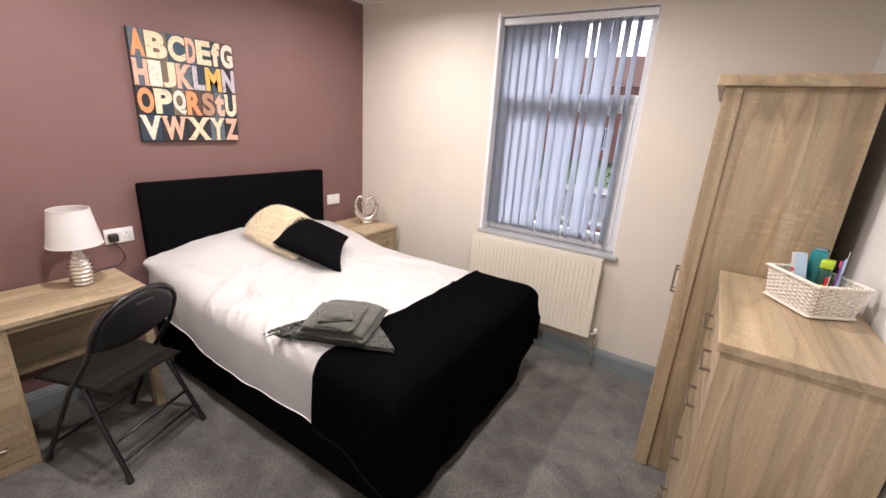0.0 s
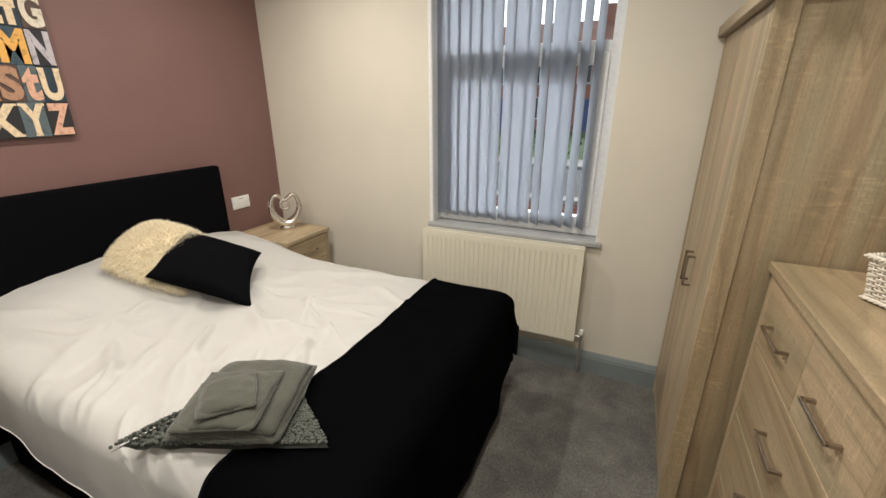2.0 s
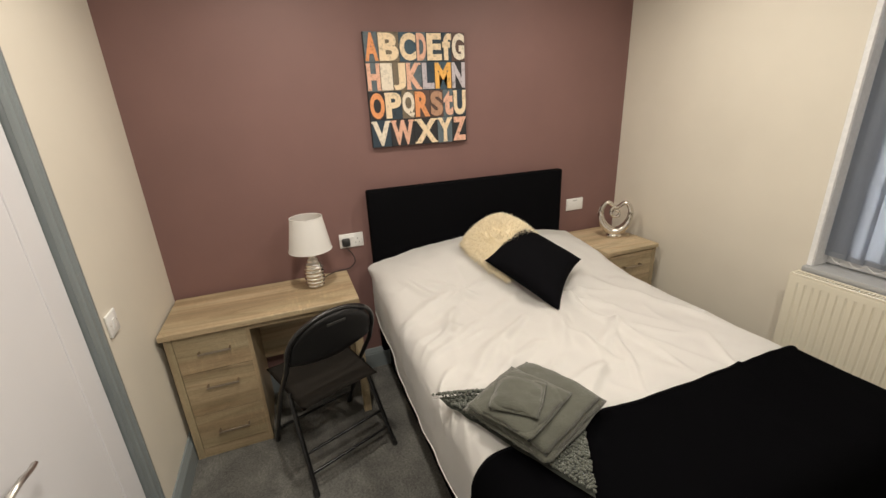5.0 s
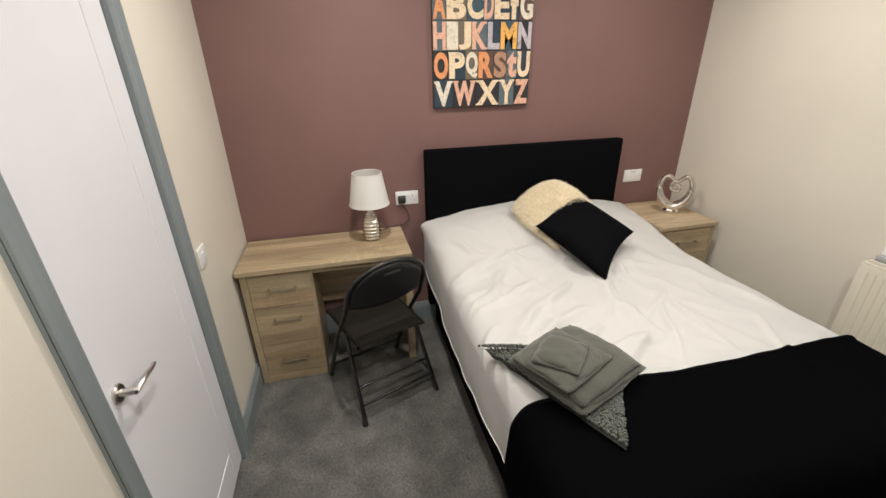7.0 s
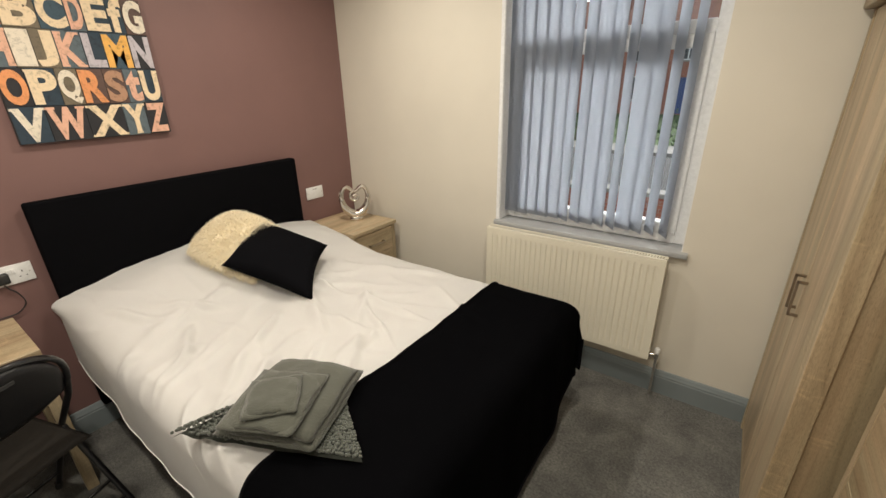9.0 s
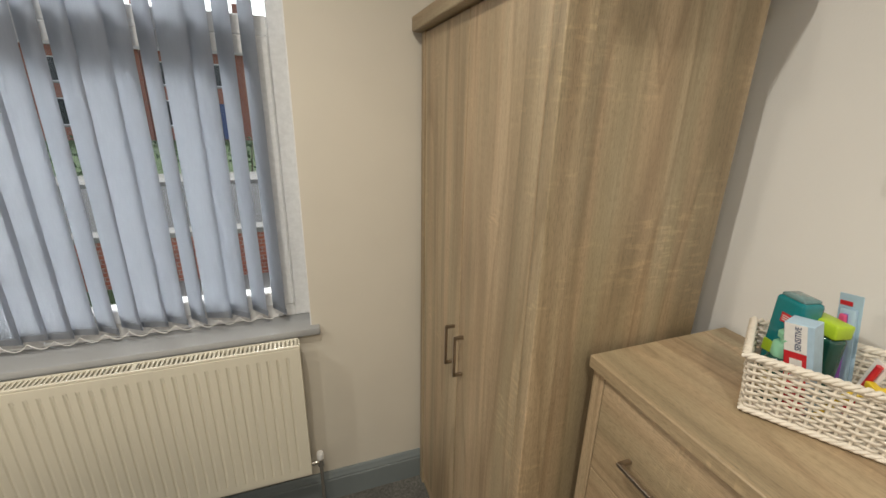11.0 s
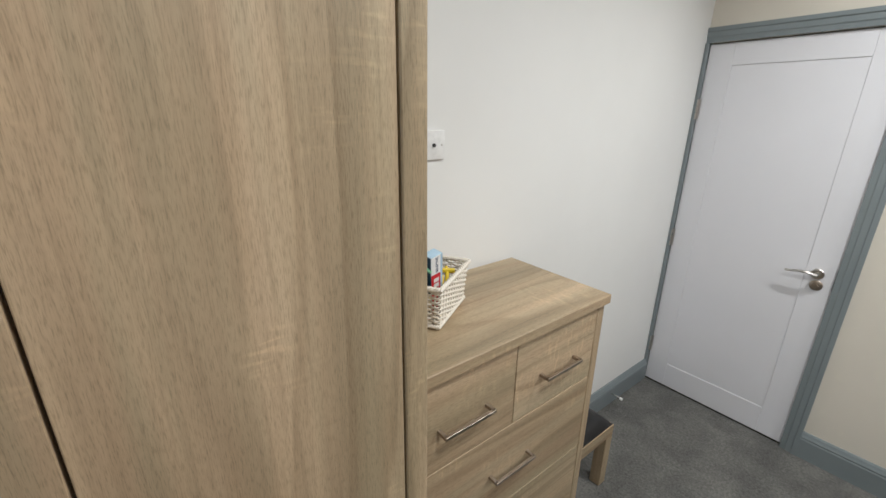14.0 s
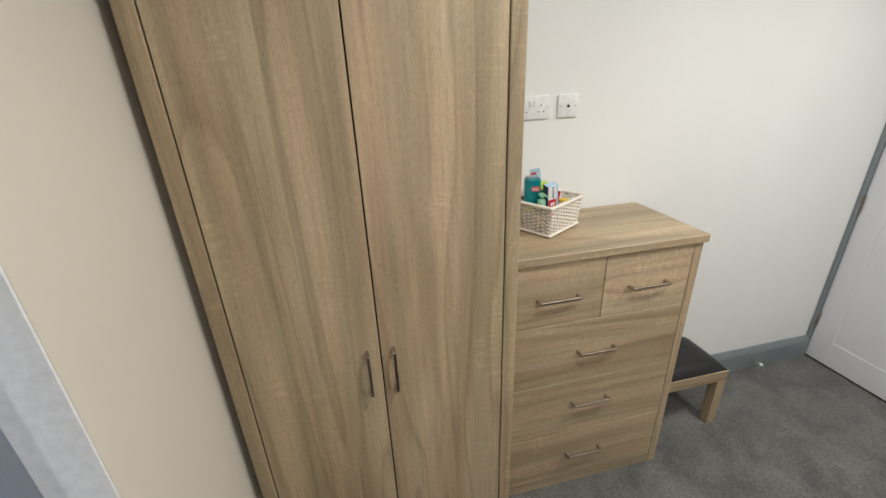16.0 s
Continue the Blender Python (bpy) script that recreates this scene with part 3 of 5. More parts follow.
# ---------- wardrobe ----------
wx, wy0, wy1, wz = 2.825, -0.835, -0.032, 1.905
wr = thing("wardrobe", (3.10, -0.44, 0), "tall pale oak two-door wardrobe beside the window wall", "wardrobe")
part("side_panel", box(wx + 0.004, wy0 + 0.015, 0, W - 0.092, wy0 + 0.033, wz, 0.0015), M_OAK_Z, wr)
part("side_panel", box(wx + 0.002, wy1 - 0.020, 0, W - 0.088, wy1, wz, 0.0015), M_OAK_Z, wr)
part("corner_post", box(wx - 0.002, wy0 - 0.006, 0, wx + 0.062, wy0 + 0.034, wz - 0.0005, 0.002), M_OAK_Z, wr)
part("corner_post", box(wx - 0.002, wy1 - 0.034, 0, wx + 0.062, wy1 + 0.006, wz - 0.0005, 0.002), M_OAK_Z, wr)
part("back_panel", box(W - 0.104, wy0 + 0.034, 0.05, W - 0.092, wy1 - 0.021, wz - 0.03), M_OAK_Z, wr)
# black sheet behind the doors gives their seams a painted shade
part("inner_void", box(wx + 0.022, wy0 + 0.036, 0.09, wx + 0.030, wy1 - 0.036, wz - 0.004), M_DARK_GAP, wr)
part("plinth", box(wx + 0.006, wy0 + 0.035, 0, wx + 0.024, wy1 - 0.035, 0.075), M_OAK_Y, wr)
part("cornice", box(wx - 0.032, wy0 - 0.030, wz, W - 0.070, wy1 + 0.022, wz + 0.045, 0.004, 2), M_OAK_Y, wr)
mid = -0.4325
for ya, yb, hy in ((wy0 + 0.0375, mid - 0.002, mid - 0.037), (mid + 0.002, wy1 - 0.0375, mid + 0.037)):
    d = part("door", box(wx, ya, 0.080, wx + 0.019, yb, wz - 0.005, 0.0012), M_OAK_Z, wr)
    bar_handle((wx, hy, 0.875), (wx, hy, 1.005), (-1, 0, 0), d)

# ---------- chest of drawers ----------
cx, cy0, cy1, cz = 2.985, -1.638, -0.852, 1.147
co = thing("chest_of_drawers", (3.19, -1.25, 0), "pale oak five-drawer chest standing against the wall", "chest of drawers")
part("top", box(cx - 0.012, cy0 - 0.010, cz - 0.030, W - 0.014, cy1 + 0.006, cz, 0.002), M_OAK_Y, co)
part("side_panel", box(cx, cy0, 0, W - 0.016, cy0 + 0.034, cz - 0.0305, 0.0015), M_OAK_Z, co)
part("side_panel", box(cx, cy1 - 0.034, 0, W - 0.016, cy1, cz - 0.0305, 0.0015), M_OAK_Z, co)
# black sheet behind the drawers, shade colour for the joints between them
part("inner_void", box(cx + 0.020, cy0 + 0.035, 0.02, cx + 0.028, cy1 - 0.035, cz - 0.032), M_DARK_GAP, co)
part("plinth", box(cx + 0.003, cy0 + 0.0345, 0, cx + 0.019, cy1 - 0.0345, 0.048), M_OAK_Y, co)
DR = [(0.052, 0.310, None, 0.190), (0.313, 0.583, None, 0.474), (0.586, 0.862, None, 0.725), (0.865, 1.111, 0, 0.978), (0.865, 1.111, 1, 0.978)]
for z0, z1, half, hz in DR:
    ya, yb = cy0 + 0.036, cy1 - 0.036
    m = (ya + yb) / 2
    if half == 0:
        yb = m - 0.0015
    elif half == 1:
        ya = m + 0.0015
    d = part("drawer", box(cx + 0.001, ya, z0, cx + 0.018, yb, z1, 0.0012), M_OAK_Y, co)
    c = (ya + yb) / 2
    bar_handle((cx + 0.001, c - 0.075, hz), (cx + 0.001, c + 0.075, hz), (-1, 0, 0), d)

# ---------- stool ----------
st = thing("stool", (3.245, -1.87, 0), "low pale oak stool with a black padded seat", "stool")
bx0, bx1, by0, by1, bz = 3.095, 3.385, -2.085, -1.665, 0.335
for xx in (bx0, bx1 - 0.05):
    for yy in (by0, by1 - 0.05):
        part("leg", box(xx, yy, 0, xx + 0.05, yy + 0.05, bz - 0.06, 0.002), M_OAK_Z, st)
part("seat_frame", box(bx0, by0, bz - 0.06, bx1, by1, bz, 0.002), M_OAK_Y, st)
cu = grid(16, 16, lambda u, v: (bx0 + 0.004 + u * (bx1 - bx0 - 0.008), by0 + 0.004 + v * (by1 - by0 - 0.008),
                               bz + 0.001 + 0.048 * (1 - abs(2 * u - 1) ** 7) * (1 - abs(2 * v - 1) ** 7)))
grid(1, 1, lambda u, v: (bx0 + 0.004 + u * (bx1 - bx0 - 0.008), by0 + 0.004 + v * (by1 - by0 - 0.008), bz + 0.001), bm=cu)
part("seat_pad", cu, M_VINYL, st, "black padded seat", smooth=60)

# ---------- desk ----------
dz, dx1, dy0, dy1 = 0.751, 0.452, -3.028, -2.094
dk = thing("desk", (0.23, -2.56, 0), "pale oak desk with a three-drawer pedestal", "desk")
part("top", box(0.019, dy0, dz - 0.028, dx1, dy1, dz, 0.002), M_OAK_Y, dk)
py1 = -2.645
part("pedestal_side", box(0.03, dy0 + 0.012, 0, dx1 - 0.022, dy0 + 0.046, dz - 0.0285, 0.0015), M_OAK_Z, dk)
part("pedestal_side", box(0.03, py1 - 0.018, 0, dx1 - 0.022, py1, dz - 0.0285, 0.0015), M_OAK_Z, dk)
# black filler, so that the drawer seams show as shaded
part("pedestal_core", box(0.04, dy0 + 0.047, 0.04, dx1 - 0.044, py1 - 0.019, dz - 0.03), M_DARK_GAP, dk)
part("plinth", box(dx1 - 0.045, dy0 + 0.0465, 0, dx1 - 0.026, py1 - 0.0185, 0.055), M_OAK_Y, dk)
for z0, z1, hz in ((0.058, 0.262, 0.155), (0.265, 0.510, 0.430), (0.513, 0.716, 0.622)):
    d = part("drawer", box(dx1 - 0.041, dy0 + 0.048, z0, dx1 - 0.023, py1 - 0.001, z1, 0.0012), M_OAK_Y, dk)
    c = (dy0 + 0.047 + py1) / 2
    bar_handle((dx1 - 0.023, c - 0.068, hz), (dx1 - 0.023, c + 0.068, hz), (1, 0, 0), d)
part("front_rail", box(dx1 - 0.042, py1 + 0.0005, dz - 0.062, dx1 - 0.024, dy1 - 0.046, dz - 0.0285, 0.001), M_OAK_Y, dk)
part("leg", box(dx1 - 0.067, dy1 - 0.045, 0, dx1 - 0.022, dy1 - 0.002, dz - 0.0285, 0.002), M_OAK_Z, dk)
part("leg", box(0.030, dy1 - 0.045, 0, 0.075, dy1 - 0.002, dz - 0.0285, 0.002), M_OAK_Z, dk)
part("modesty_panel", box(0.060, py1 + 0.0005, 0.30, 0.072, dy1 - 0.046, dz - 0.0285), M_OAK_Y, dk)

# ---------- bedside cabinet ----------
nx1, ny0, ny1, nz = 0.506, -0.490, -0.072, 0.746
ns = thing("bedside_cabinet", (0.25, -0.28, 0), "pale oak bedside cabinet with drawers beside the bed", "bedside cabinet")
part("top", box(0.019, ny0 - 0.006, nz - 0.028, nx1 + 0.010, ny1 + 0.006, nz, 0.002), M_OAK_Y, ns)
part("side_panel", box(0.022, ny0, 0, nx1 - 0.004, ny0 + 0.030, nz - 0.0285, 0.0015), M_OAK_Z, ns)
part("side_panel", box(0.022, ny1 - 0.030, 0, nx1 - 0.004, ny1, nz - 0.0285, 0.0015), M_OAK_Z, ns)
# inside filled with black, as shade behind the drawer fronts
part("core", box(0.03, ny0 + 0.031, 0.03, nx1 - 0.026, ny1 - 0.031, nz - 0.03), M_DARK_GAP, ns)
for z0, z1 in ((0.05, 0.36), (0.363, 0.53), (0.533, 0.709)):
    d = part("drawer", box(nx1 - 0.023, ny0 + 0.032, z0, nx1 - 0.005, ny1 - 0.032, z1, 0.0012), M_OAK_Y, ns)
    c, hz = (ny0 + ny1) / 2, (z0 + z1) / 2
    bar_handle((nx1 - 0.005, c - 0.068, hz), (nx1 - 0.005, c + 0.068, hz), (1, 0, 0), d)
part("plinth", box(nx1 - 0.030, ny0 + 0.0305, 0, nx1 - 0.012, ny1 - 0.0305, 0.047), M_OAK_Y, ns)

# ---------- bed ----------
XI, YN, YF, R = 1.945, -1.860, -0.566, 0.095      # where the mattress top starts to round off
bed = thing("bed", (1.0, -1.22, 0), "double divan bed with a black base and black headboard", "bed")
part("divan_base", box(0.095, YN - 0.030, 0.03, XI + 0.020, YF + 0.030, 0.375, 0.012, 2), M_BLACK_CLOTH, bed)
part("mattress", box(0.095, YN - 0.035, 0.376, XI + 0.030, YF + 0.035, 0.640, 0.035, 3), M_WHITE_CLOTH, bed, smooth=60)
part("headboard", box(0.021, -1.928, 0.15, 0.080, -0.556, 1.240, 0.012, 3), M_BLACK_CLOTH, bed, "black fabric headboard", smooth=40)
for xx in (0.18, 1.85):
    for yy in (YN + 0.05, YF - 0.05):
        part("castor", lathe([(0.02, 0), (0.026, 0.006), (0.026, 0.024), (0.02, 0.0305)], 16, (xx, yy, 0)), M_PLATE_DARK, bed, smooth=40)


def n3(x, y, z=0.0):
    return noise.noise(Vector((x, y, z)))


def bed_top(x, y):
    """Height of the bedding over pillows and mattress."""
    yc = (y - YN) / (YF - YN)
    across = 0.105 + 0.075 * math.sin(math.pi * min(1, max(0, yc))) ** 0.8
    dip = 0.012 * math.exp(-((yc - 0.5) / 0.06) ** 2)
    hump = (across - dip) * (1 - smooth_step(0.16, 0.80, x))
    return 0.690 + hump + 0.014 * n3(x * 1.7, y * 1.7, 2.0)


fold_rng = random.Random(5)
RIDGES = []
for k in range(44):
    px_, py_ = fold_rng.uniform(0.55, 1.45), fold_rng.uniform(-1.95, -0.70)
    way = math.atan2(py_ + 1.05, px_ - 0.45) + radians(fold_rng.gauss(-14, 22))
    RIDGES.append((px_ - 0.1 * math.cos(way), py_ - 0.1 * math.sin(way), math.cos(way), math.sin(way), fold_rng.uniform(0.25, 0.70),
                   fold_rng.uniform(0.009, 0.030) * (1.0 if py_ < -1.0 else 0.55), fold_rng.uniform(0.013, 0.036), fold_rng.uniform(-0.45, 0.45)))


def folds(x, y):
    """Loose creases that spread from the cushion down and across the bed, on a softly rumpled ground."""
    wx_, wy_ = x + 0.025 * n3(x * 4, y * 4, 1.0), y + 0.025 * n3(x * 4, y * 4, 6.0)
    h = 0.0
    for x0, y0, cx_, cy_, ln, amp, wide, bend in RIDGES:
        dx_, dy_ = wx_ - x0, wy_ - y0
        u = (dx_ * cx_ + dy_ * cy_) / ln
        if u <= 0 or u >= 1:
            continue
        v = (dy_ * cx_ - dx_ * cy_) - bend * ln * u * u
        if abs(v) > 3 * wide:
            continue
        q = v / (wide * (0.7 if v > 0 else 1.3))
        h += amp * math.exp(-q * q) * smooth_step(0, 0.3, u) * (1 - smooth_step(0.55, 1.0, u))
    g = abs(n3(x * 2.2 + y * 1.1, y * 5.0 - x * 1.6, 9.0))
    return h + 0.022 * (0.28 - min(g, 0.28)) ** 1.5 / 0.28 ** 0.5 + 0.007 * n3(x * 5, y * 5, 3.0) + 0.0022 * n3(x * 15, y * 15, 4.0)


def over(d):
    """How far out and how far down cloth is, d metres past the start of a rounded edge."""
    q = R * math.pi / 2
    if d <= 0:
        return 0.0, 0.0
    if d < q:
        return R * math.sin(d / R), R * (1 - math.cos(d / R))
    return R, R + d - q


def drape(u, v, lift, hang_fold):
    du = u - XI
    dn, df = YN - v, v - YF
    xo, xd = over(du)
    no, nd = over(dn)
    fo, fd = over(df)
    x = min(u, XI) + xo
    y = min(max(v, YN), YF) - no + fo
    drop = (xd ** 3 + nd ** 3 + fd ** 3) ** (1 / 3)
    z = bed_top(min(u, XI), min(max(v, YN), YF)) - drop
    free = min(1, drop / 0.25)
    if drop > 0.02:
        wob = hang_fold * free
        x += (wob * (0.05 + n3(v * 6.0, 1.0, 7.0)) + 0.012 * free * (nd > 0.03 or fd > 0.03)) * (xd > 0.01)
        y -= wob * (0.4 + n3(u * 5.0, 2.0, 4.0)) * (nd > 0.01)
        y += wob * (0.4 + n3(u * 5.0, 3.0, 6.0)) * (fd > 0.01)
    out = (x + lift * (xd > 0.0), y - lift * (nd > 0) + lift * (fd > 0), z + lift + folds(u, v) * (1 - 0.5 * free) * (1.0 - 0.65 * smooth_step(1.67, 1.80, u)))
    return out


HEM = 0.39
def duvet(s, t):
    u = 0.085 + s * 1.575
    v = YN - HEM - 0.012 * n3(u * 2.5, 1.0) + t * (YF - YN + 2 * HEM)
    x, y, z = drape(u, v, 0.0, 0.018)
    # the loose corners by the headboard stick out
    c = (1 - smooth_step(0.09, 0.24, u))
    return (x, y - 0.045 * c * smooth_step(YN + 0.1, YN - 0.06, v) * (1 - smooth_step(0.06, 0.16, YN - v)) + 0.02 * c * smooth_step(YF - 0.1, YF + 0.05, v), z)


bm = grid(190, 230, duvet)
bmesh.ops.solidify(bm, geom=bm.faces[:], thickness=0.006)
dv = thing("duvet", (0.9, -1.22, 0.60), "rumpled white cotton duvet spread over the bed", "duvet")
part("cover", bm, M_WHITE_CLOTH, dv, smooth=180)
for side in (0.0, 1.0):
    part("hem", tube([duvet(i / 120, side) for i in range(121)], 0.0024, 8), M_WHITE_CLOTH, dv, "stitched white hem", smooth=180)


def throw(s, t):
    hn = 0.40 + 0.24 * smooth_step(0.10, 0.65, s)
    hf = 0.30 - 0.02 * s
    u = 1.610 + s * (XI - 1.610 + 0.68 - 0.24 * smooth_step(0.72, 1.0, t)) + 0.02 * n3(t * 4, 0.5) * (1 - s)
    v = YN - hn + t * (YF - YN + hn + hf)
    x, y, z = drape(u, v, 0.012, 0.030)
    z = max(z, 0.012 + 0.004 * n3(u * 9, v * 9))
    return (x, y, z)


bm = grid(110, 190, throw)
bmesh.ops.solidify(bm, geom=bm.faces[:], thickness=-0.007)
tw = thing("bed_throw", (1.8, -1.22, 0.61), "black plush throw draped over the foot of the bed", "throw")
part("cloth", bm, M_BLACK_VELVET, tw, smooth=180)
for ends in ([throw(i / 80, 0.0) for i in range(81)], [throw(i / 80, 1.0) for i in range(81)], [throw(1.0, i / 140) for i in range(141)], [throw(0.0, i / 140) for i in range(141)]):
    part("hem", tube([(x, y, max(z, 0.008)) for x, y, z in ends], 0.0065, 8), M_BLACK_VELVET, tw, "turned black hem", smooth=180)


def cushion_mesh(centre, A, B, thick, n=26, pinch=0.07, soft=0.0):
    c, A, B = Vector(centre), Vector(A) / 2, Vector(B) / 2
    N = A.cross(B).normalized()
    bm = bmesh.new()
    for sgn in (1, -1):
        def f(s, t):
            u, v = 2 * s - 1, 2 * t - 1
            h = ((1 - u * u) * (1 - v * v)) ** 0.42
            pu = u * (1 - pinch * (1 - v * v))
            pv = v * (1 - pinch * (1 - u * u))
            pu, pv = pu * (1 - soft * v * v), pv * (1 - soft * u * u)
            w = 0.006 * n3(u * 3 + centre[0] * 9, v * 3, sgn)
            return c + A * pu + B * pv + N * sgn * (thick / 2 * h + w * h)
        grid(n, n, f, bm)
    bmesh.ops.remove_doubles(bm, verts=bm.verts, dist=0.0004)
    return bm, N


fc, FA, FB = (0.395, -1.195, 0.885), Vector((0.36, 0.15, -0.16)), Vector((-0.12, 0.36, 0.13))
bm, FN = cushion_mesh(fc, FA, FB, 0.15, pinch=0.0, soft=0.14)
fur = thing("fur_cushion", fc, "cream shaggy fur cushion leaning on the headboard", "cushion")
part("cover", bm, M_FUR, fur, smooth=180)
rng = random.Random(4)
sp = bmesh.new()
if FN.z < 0:
    FN = -FN
for i in range(16000):
    u, v = rng.uniform(-1, 1), rng.uniform(-1, 1)
    if rng.random() < 0.35:
        if rng.random() < 0.5:
            u = rng.choice((-1, 1)) * rng.uniform(0.9, 1)
        else:
            v = rng.choice((-1, 1)) * rng.uniform(0.9, 1)
    side = 1 if rng.random() < 0.8 else -1
    h = ((1 - u * u) * (1 - v * v)) ** 0.42
    p = Vector(fc) + FA / 2 * u * (1 - 0.14 * v * v) + FB / 2 * v * (1 - 0.14 * u * u) + FN * side * 0.075 * h
    d = (FN * side * (0.55 * h + 0.12) + FA.normalized() * (u * 0.6 + rng.uniform(-0.4, 0.4)) + FB.normalized() * (v * 0.6 + rng.uniform(-0.4, 0.4)) + Vector((0, 0, -0.25))).normalized()
    w = d.cross(Vector((rng.uniform(-1, 1), rng.uniform(-1, 1), rng.uniform(-1, 1)))).normalized() * 0.0012
    ln = rng.uniform(0.018, 0.038)
    a, b2 = sp.verts.new(p - w), sp.verts.new(p + w)
    c1, c2 = sp.verts.new(p + d * ln * 0.6 - w * 0.7 + Vector((0, 0, -0.002))), sp.verts.new(p + d * ln * 0.6 + w * 0.7 + Vector((0, 0, -0.002)))
    e = sp.verts.new(p + d * ln + Vector((0, 0, -0.006)))
    sp.faces.new((a, b2, c2, c1))
    sp.faces.new((c1, c2, e))
tagged(part("pile", sp, M_FUR, fur, "long cream fur strands"), kind="stuff")

bc = (0.598, -1.112, 0.842)
bm, _ = cushion_mesh(bc, (0.45, 0.185, -0.150), (-0.315, 0.372, 0.105), 0.165, pinch=0.13)
cb = thing("black_cushion", bc, "black plush square cushion lying against the fur cushion", "cushion")
part("cover", bm, M_BLACK_VELVET, cb, smooth=180)

# ---------- bath mat and towels on the bed ----------
ma = thing("bath_mat", (1.516, -1.735, 0.715), "folded grey chenille bath mat lying on the bed", "bath mat", turn=25)
ML, MD = 0.62, 0.27
def mat_z(x, y):
    p = HOME[ma.name] @ Vector((x, y, 0))
    return drape(p.x, max(p.y, YN - 0.005), 0.016, 0)[2] - 0.712 - 0.6 * max(0.0, YN - 0.02 - p.y) ** 1.4
def skew(x, y):
    """The mat is folded askew: its far edge is much shorter, so that it tapers at both ends."""
    q = (y + MD / 2) / MD
    return x * (1 - 0.74 * q) + 0.05 * q
base = grid(30, 18, lambda s, t: (skew((s - 0.5) * ML, (t - 0.5) * MD), (t - 0.5) * MD, mat_z((s - 0.5) * ML, (t - 0.5) * MD) + 0.004))
bmesh.ops.solidify(base, geom=base.faces[:], thickness=-0.016)
part("backing", base, M_MAT, ma, local=True)
unit = bmesh.new()
bmesh.ops.create_icosphere(unit, subdivisions=1, radius=1)
uv, uf = [v.co.copy() for v in unit.verts], [[v.index for v in f.verts] for f in unit.faces]
unit.free()
pv, pf = [], []
for i in range(62):
    for j in range(27):
        x, y = (i + 0.5) / 62 * ML - ML / 2 + rng.uniform(-0.003, 0.003), (j + 0.5) / 27 * MD - MD / 2 + rng.uniform(-0.003, 0.003)
        z = mat_z(x, y) + 0.021
        x = skew(x, y)
        k0, rr = len(pv), rng.uniform(0.0048, 0.0058)
        tilt = rng.uniform(-0.004, 0.004)
        pv += [(x + c.x * rr * 1.05 + tilt * c.z, y + c.y * rr * 1.05, z + c.z * rr * 1.2) for c in uv]
        pf += [[k0 + q for q in f] for f in uf]
me = bpy.data.meshes.new("pile")
me.from_pydata(pv, [], pf)
me.materials.append(M_MAT)
me.polygons.foreach_set("use_smooth", [True] * len(me.polygons))
po = tagged(new("pile", me), kind="stuff")
po.parent = ma


def folded(name, w, d, layers, layer_t, centre, turn, label, category, seed):
    """A towel folded into a stack of soft layers, joined at one fold."""
    t = thing(name, centre, label, category, turn=turn)
    for k in range(layers):
        z0 = k * layer_t
        ins = 0.006 * k + 0.004 * n3(seed, k)
        def f(s, q, top):
            u, v = 2 * s - 1, 2 * q - 1
            edge = (1 - abs(u) ** 14) * (1 - abs(v) ** 14)
            x = u * (w / 2 - ins) * (1 - 0.03 * v * v) + 0.004 * n3(v * 3, seed, k)
            y = v * (d / 2 - ins) + 0.006 * n3(u * 3, seed + 3, k)
            sag = -0.013 * (abs(u) ** 4 + abs(v) ** 4) * 0.5 - 0.010 * (u * v) ** 2
            b = 0.006 * n3(x * 9, y * 9, seed + k) + 0.003 * n3(x * 30, y * 30, seed)
            return (x, y, z0 + sag * (k > 0) + (layer_t * (0.5 + 0.56 * edge ** 0.5) + b * edge if top else layer_t * (0.5 - 0.5 * edge ** 0.5)))
        bm = grid(26, 26, lambda s, q: f(s, q, True))
        grid(26, 26, lambda s, q: f(s, q, False), bm)
        bmesh.ops.remove_doubles(bm, verts=bm.verts, dist=0.0006)
        part("layer", bm, M_TOWEL, t, local=True, smooth=180)
    return t


folded("bath_towel", 0.33, 0.355, 3, 0.017, (1.527, -1.700, 0.744), 23, "folded grey bath towel on the bath mat", "towel", 1.3)
folded("hand_towel", 0.238, 0.262, 2, 0.012, (1.535, -1.765, 0.797), 27, "folded grey hand towel on the bath towel", "towel", 4.1)
folded("face_cloth", 0.158, 0.172, 2, 0.010, (1.540, -1.775, 0.823), 48, "small folded grey face cloth on the towels", "towel", 7.7)

# ---------- folding chair ----------
ch = thing("folding_chair", (0.60, -2.330, 0), "black folding steel chair with padded seat at the desk", "chair", turn=21)
# its own axes: x towards the back, y across
def leg_tube(points, r=0.0115):
    return tube(points, r, 10)
hw = 0.225
for s in (-1, 1):
    part("front_leg", leg_tube([(-0.245, s * hw, 0.012), (-0.02, s * (hw - 0.004), 0.43), (0.115, s * (hw - 0.010), 0.62), (0.150, s * (hw - 0.014), 0.70)]), M_BLACK_METAL, ch, local=True, smooth=60)
    part("rear_leg", leg_tube([(0.235, s * (hw - 0.004), 0.012), (0.10, s * (hw - 0.018), 0.30), (0.035, s * (hw - 0.028), 0.455)]), M_BLACK_METAL, ch, local=True, smooth=60)
    for xx in (-0.245, 0.235):
        part("foot_cap", tube([(xx, s * (hw - 0.002), 0.0), (xx - 0.012 * (1 if xx > 0 else -1), s * (hw - 0.003), 0.035)], 0.0145, 10), M_PLATE_DARK, ch, local=True, smooth=60)
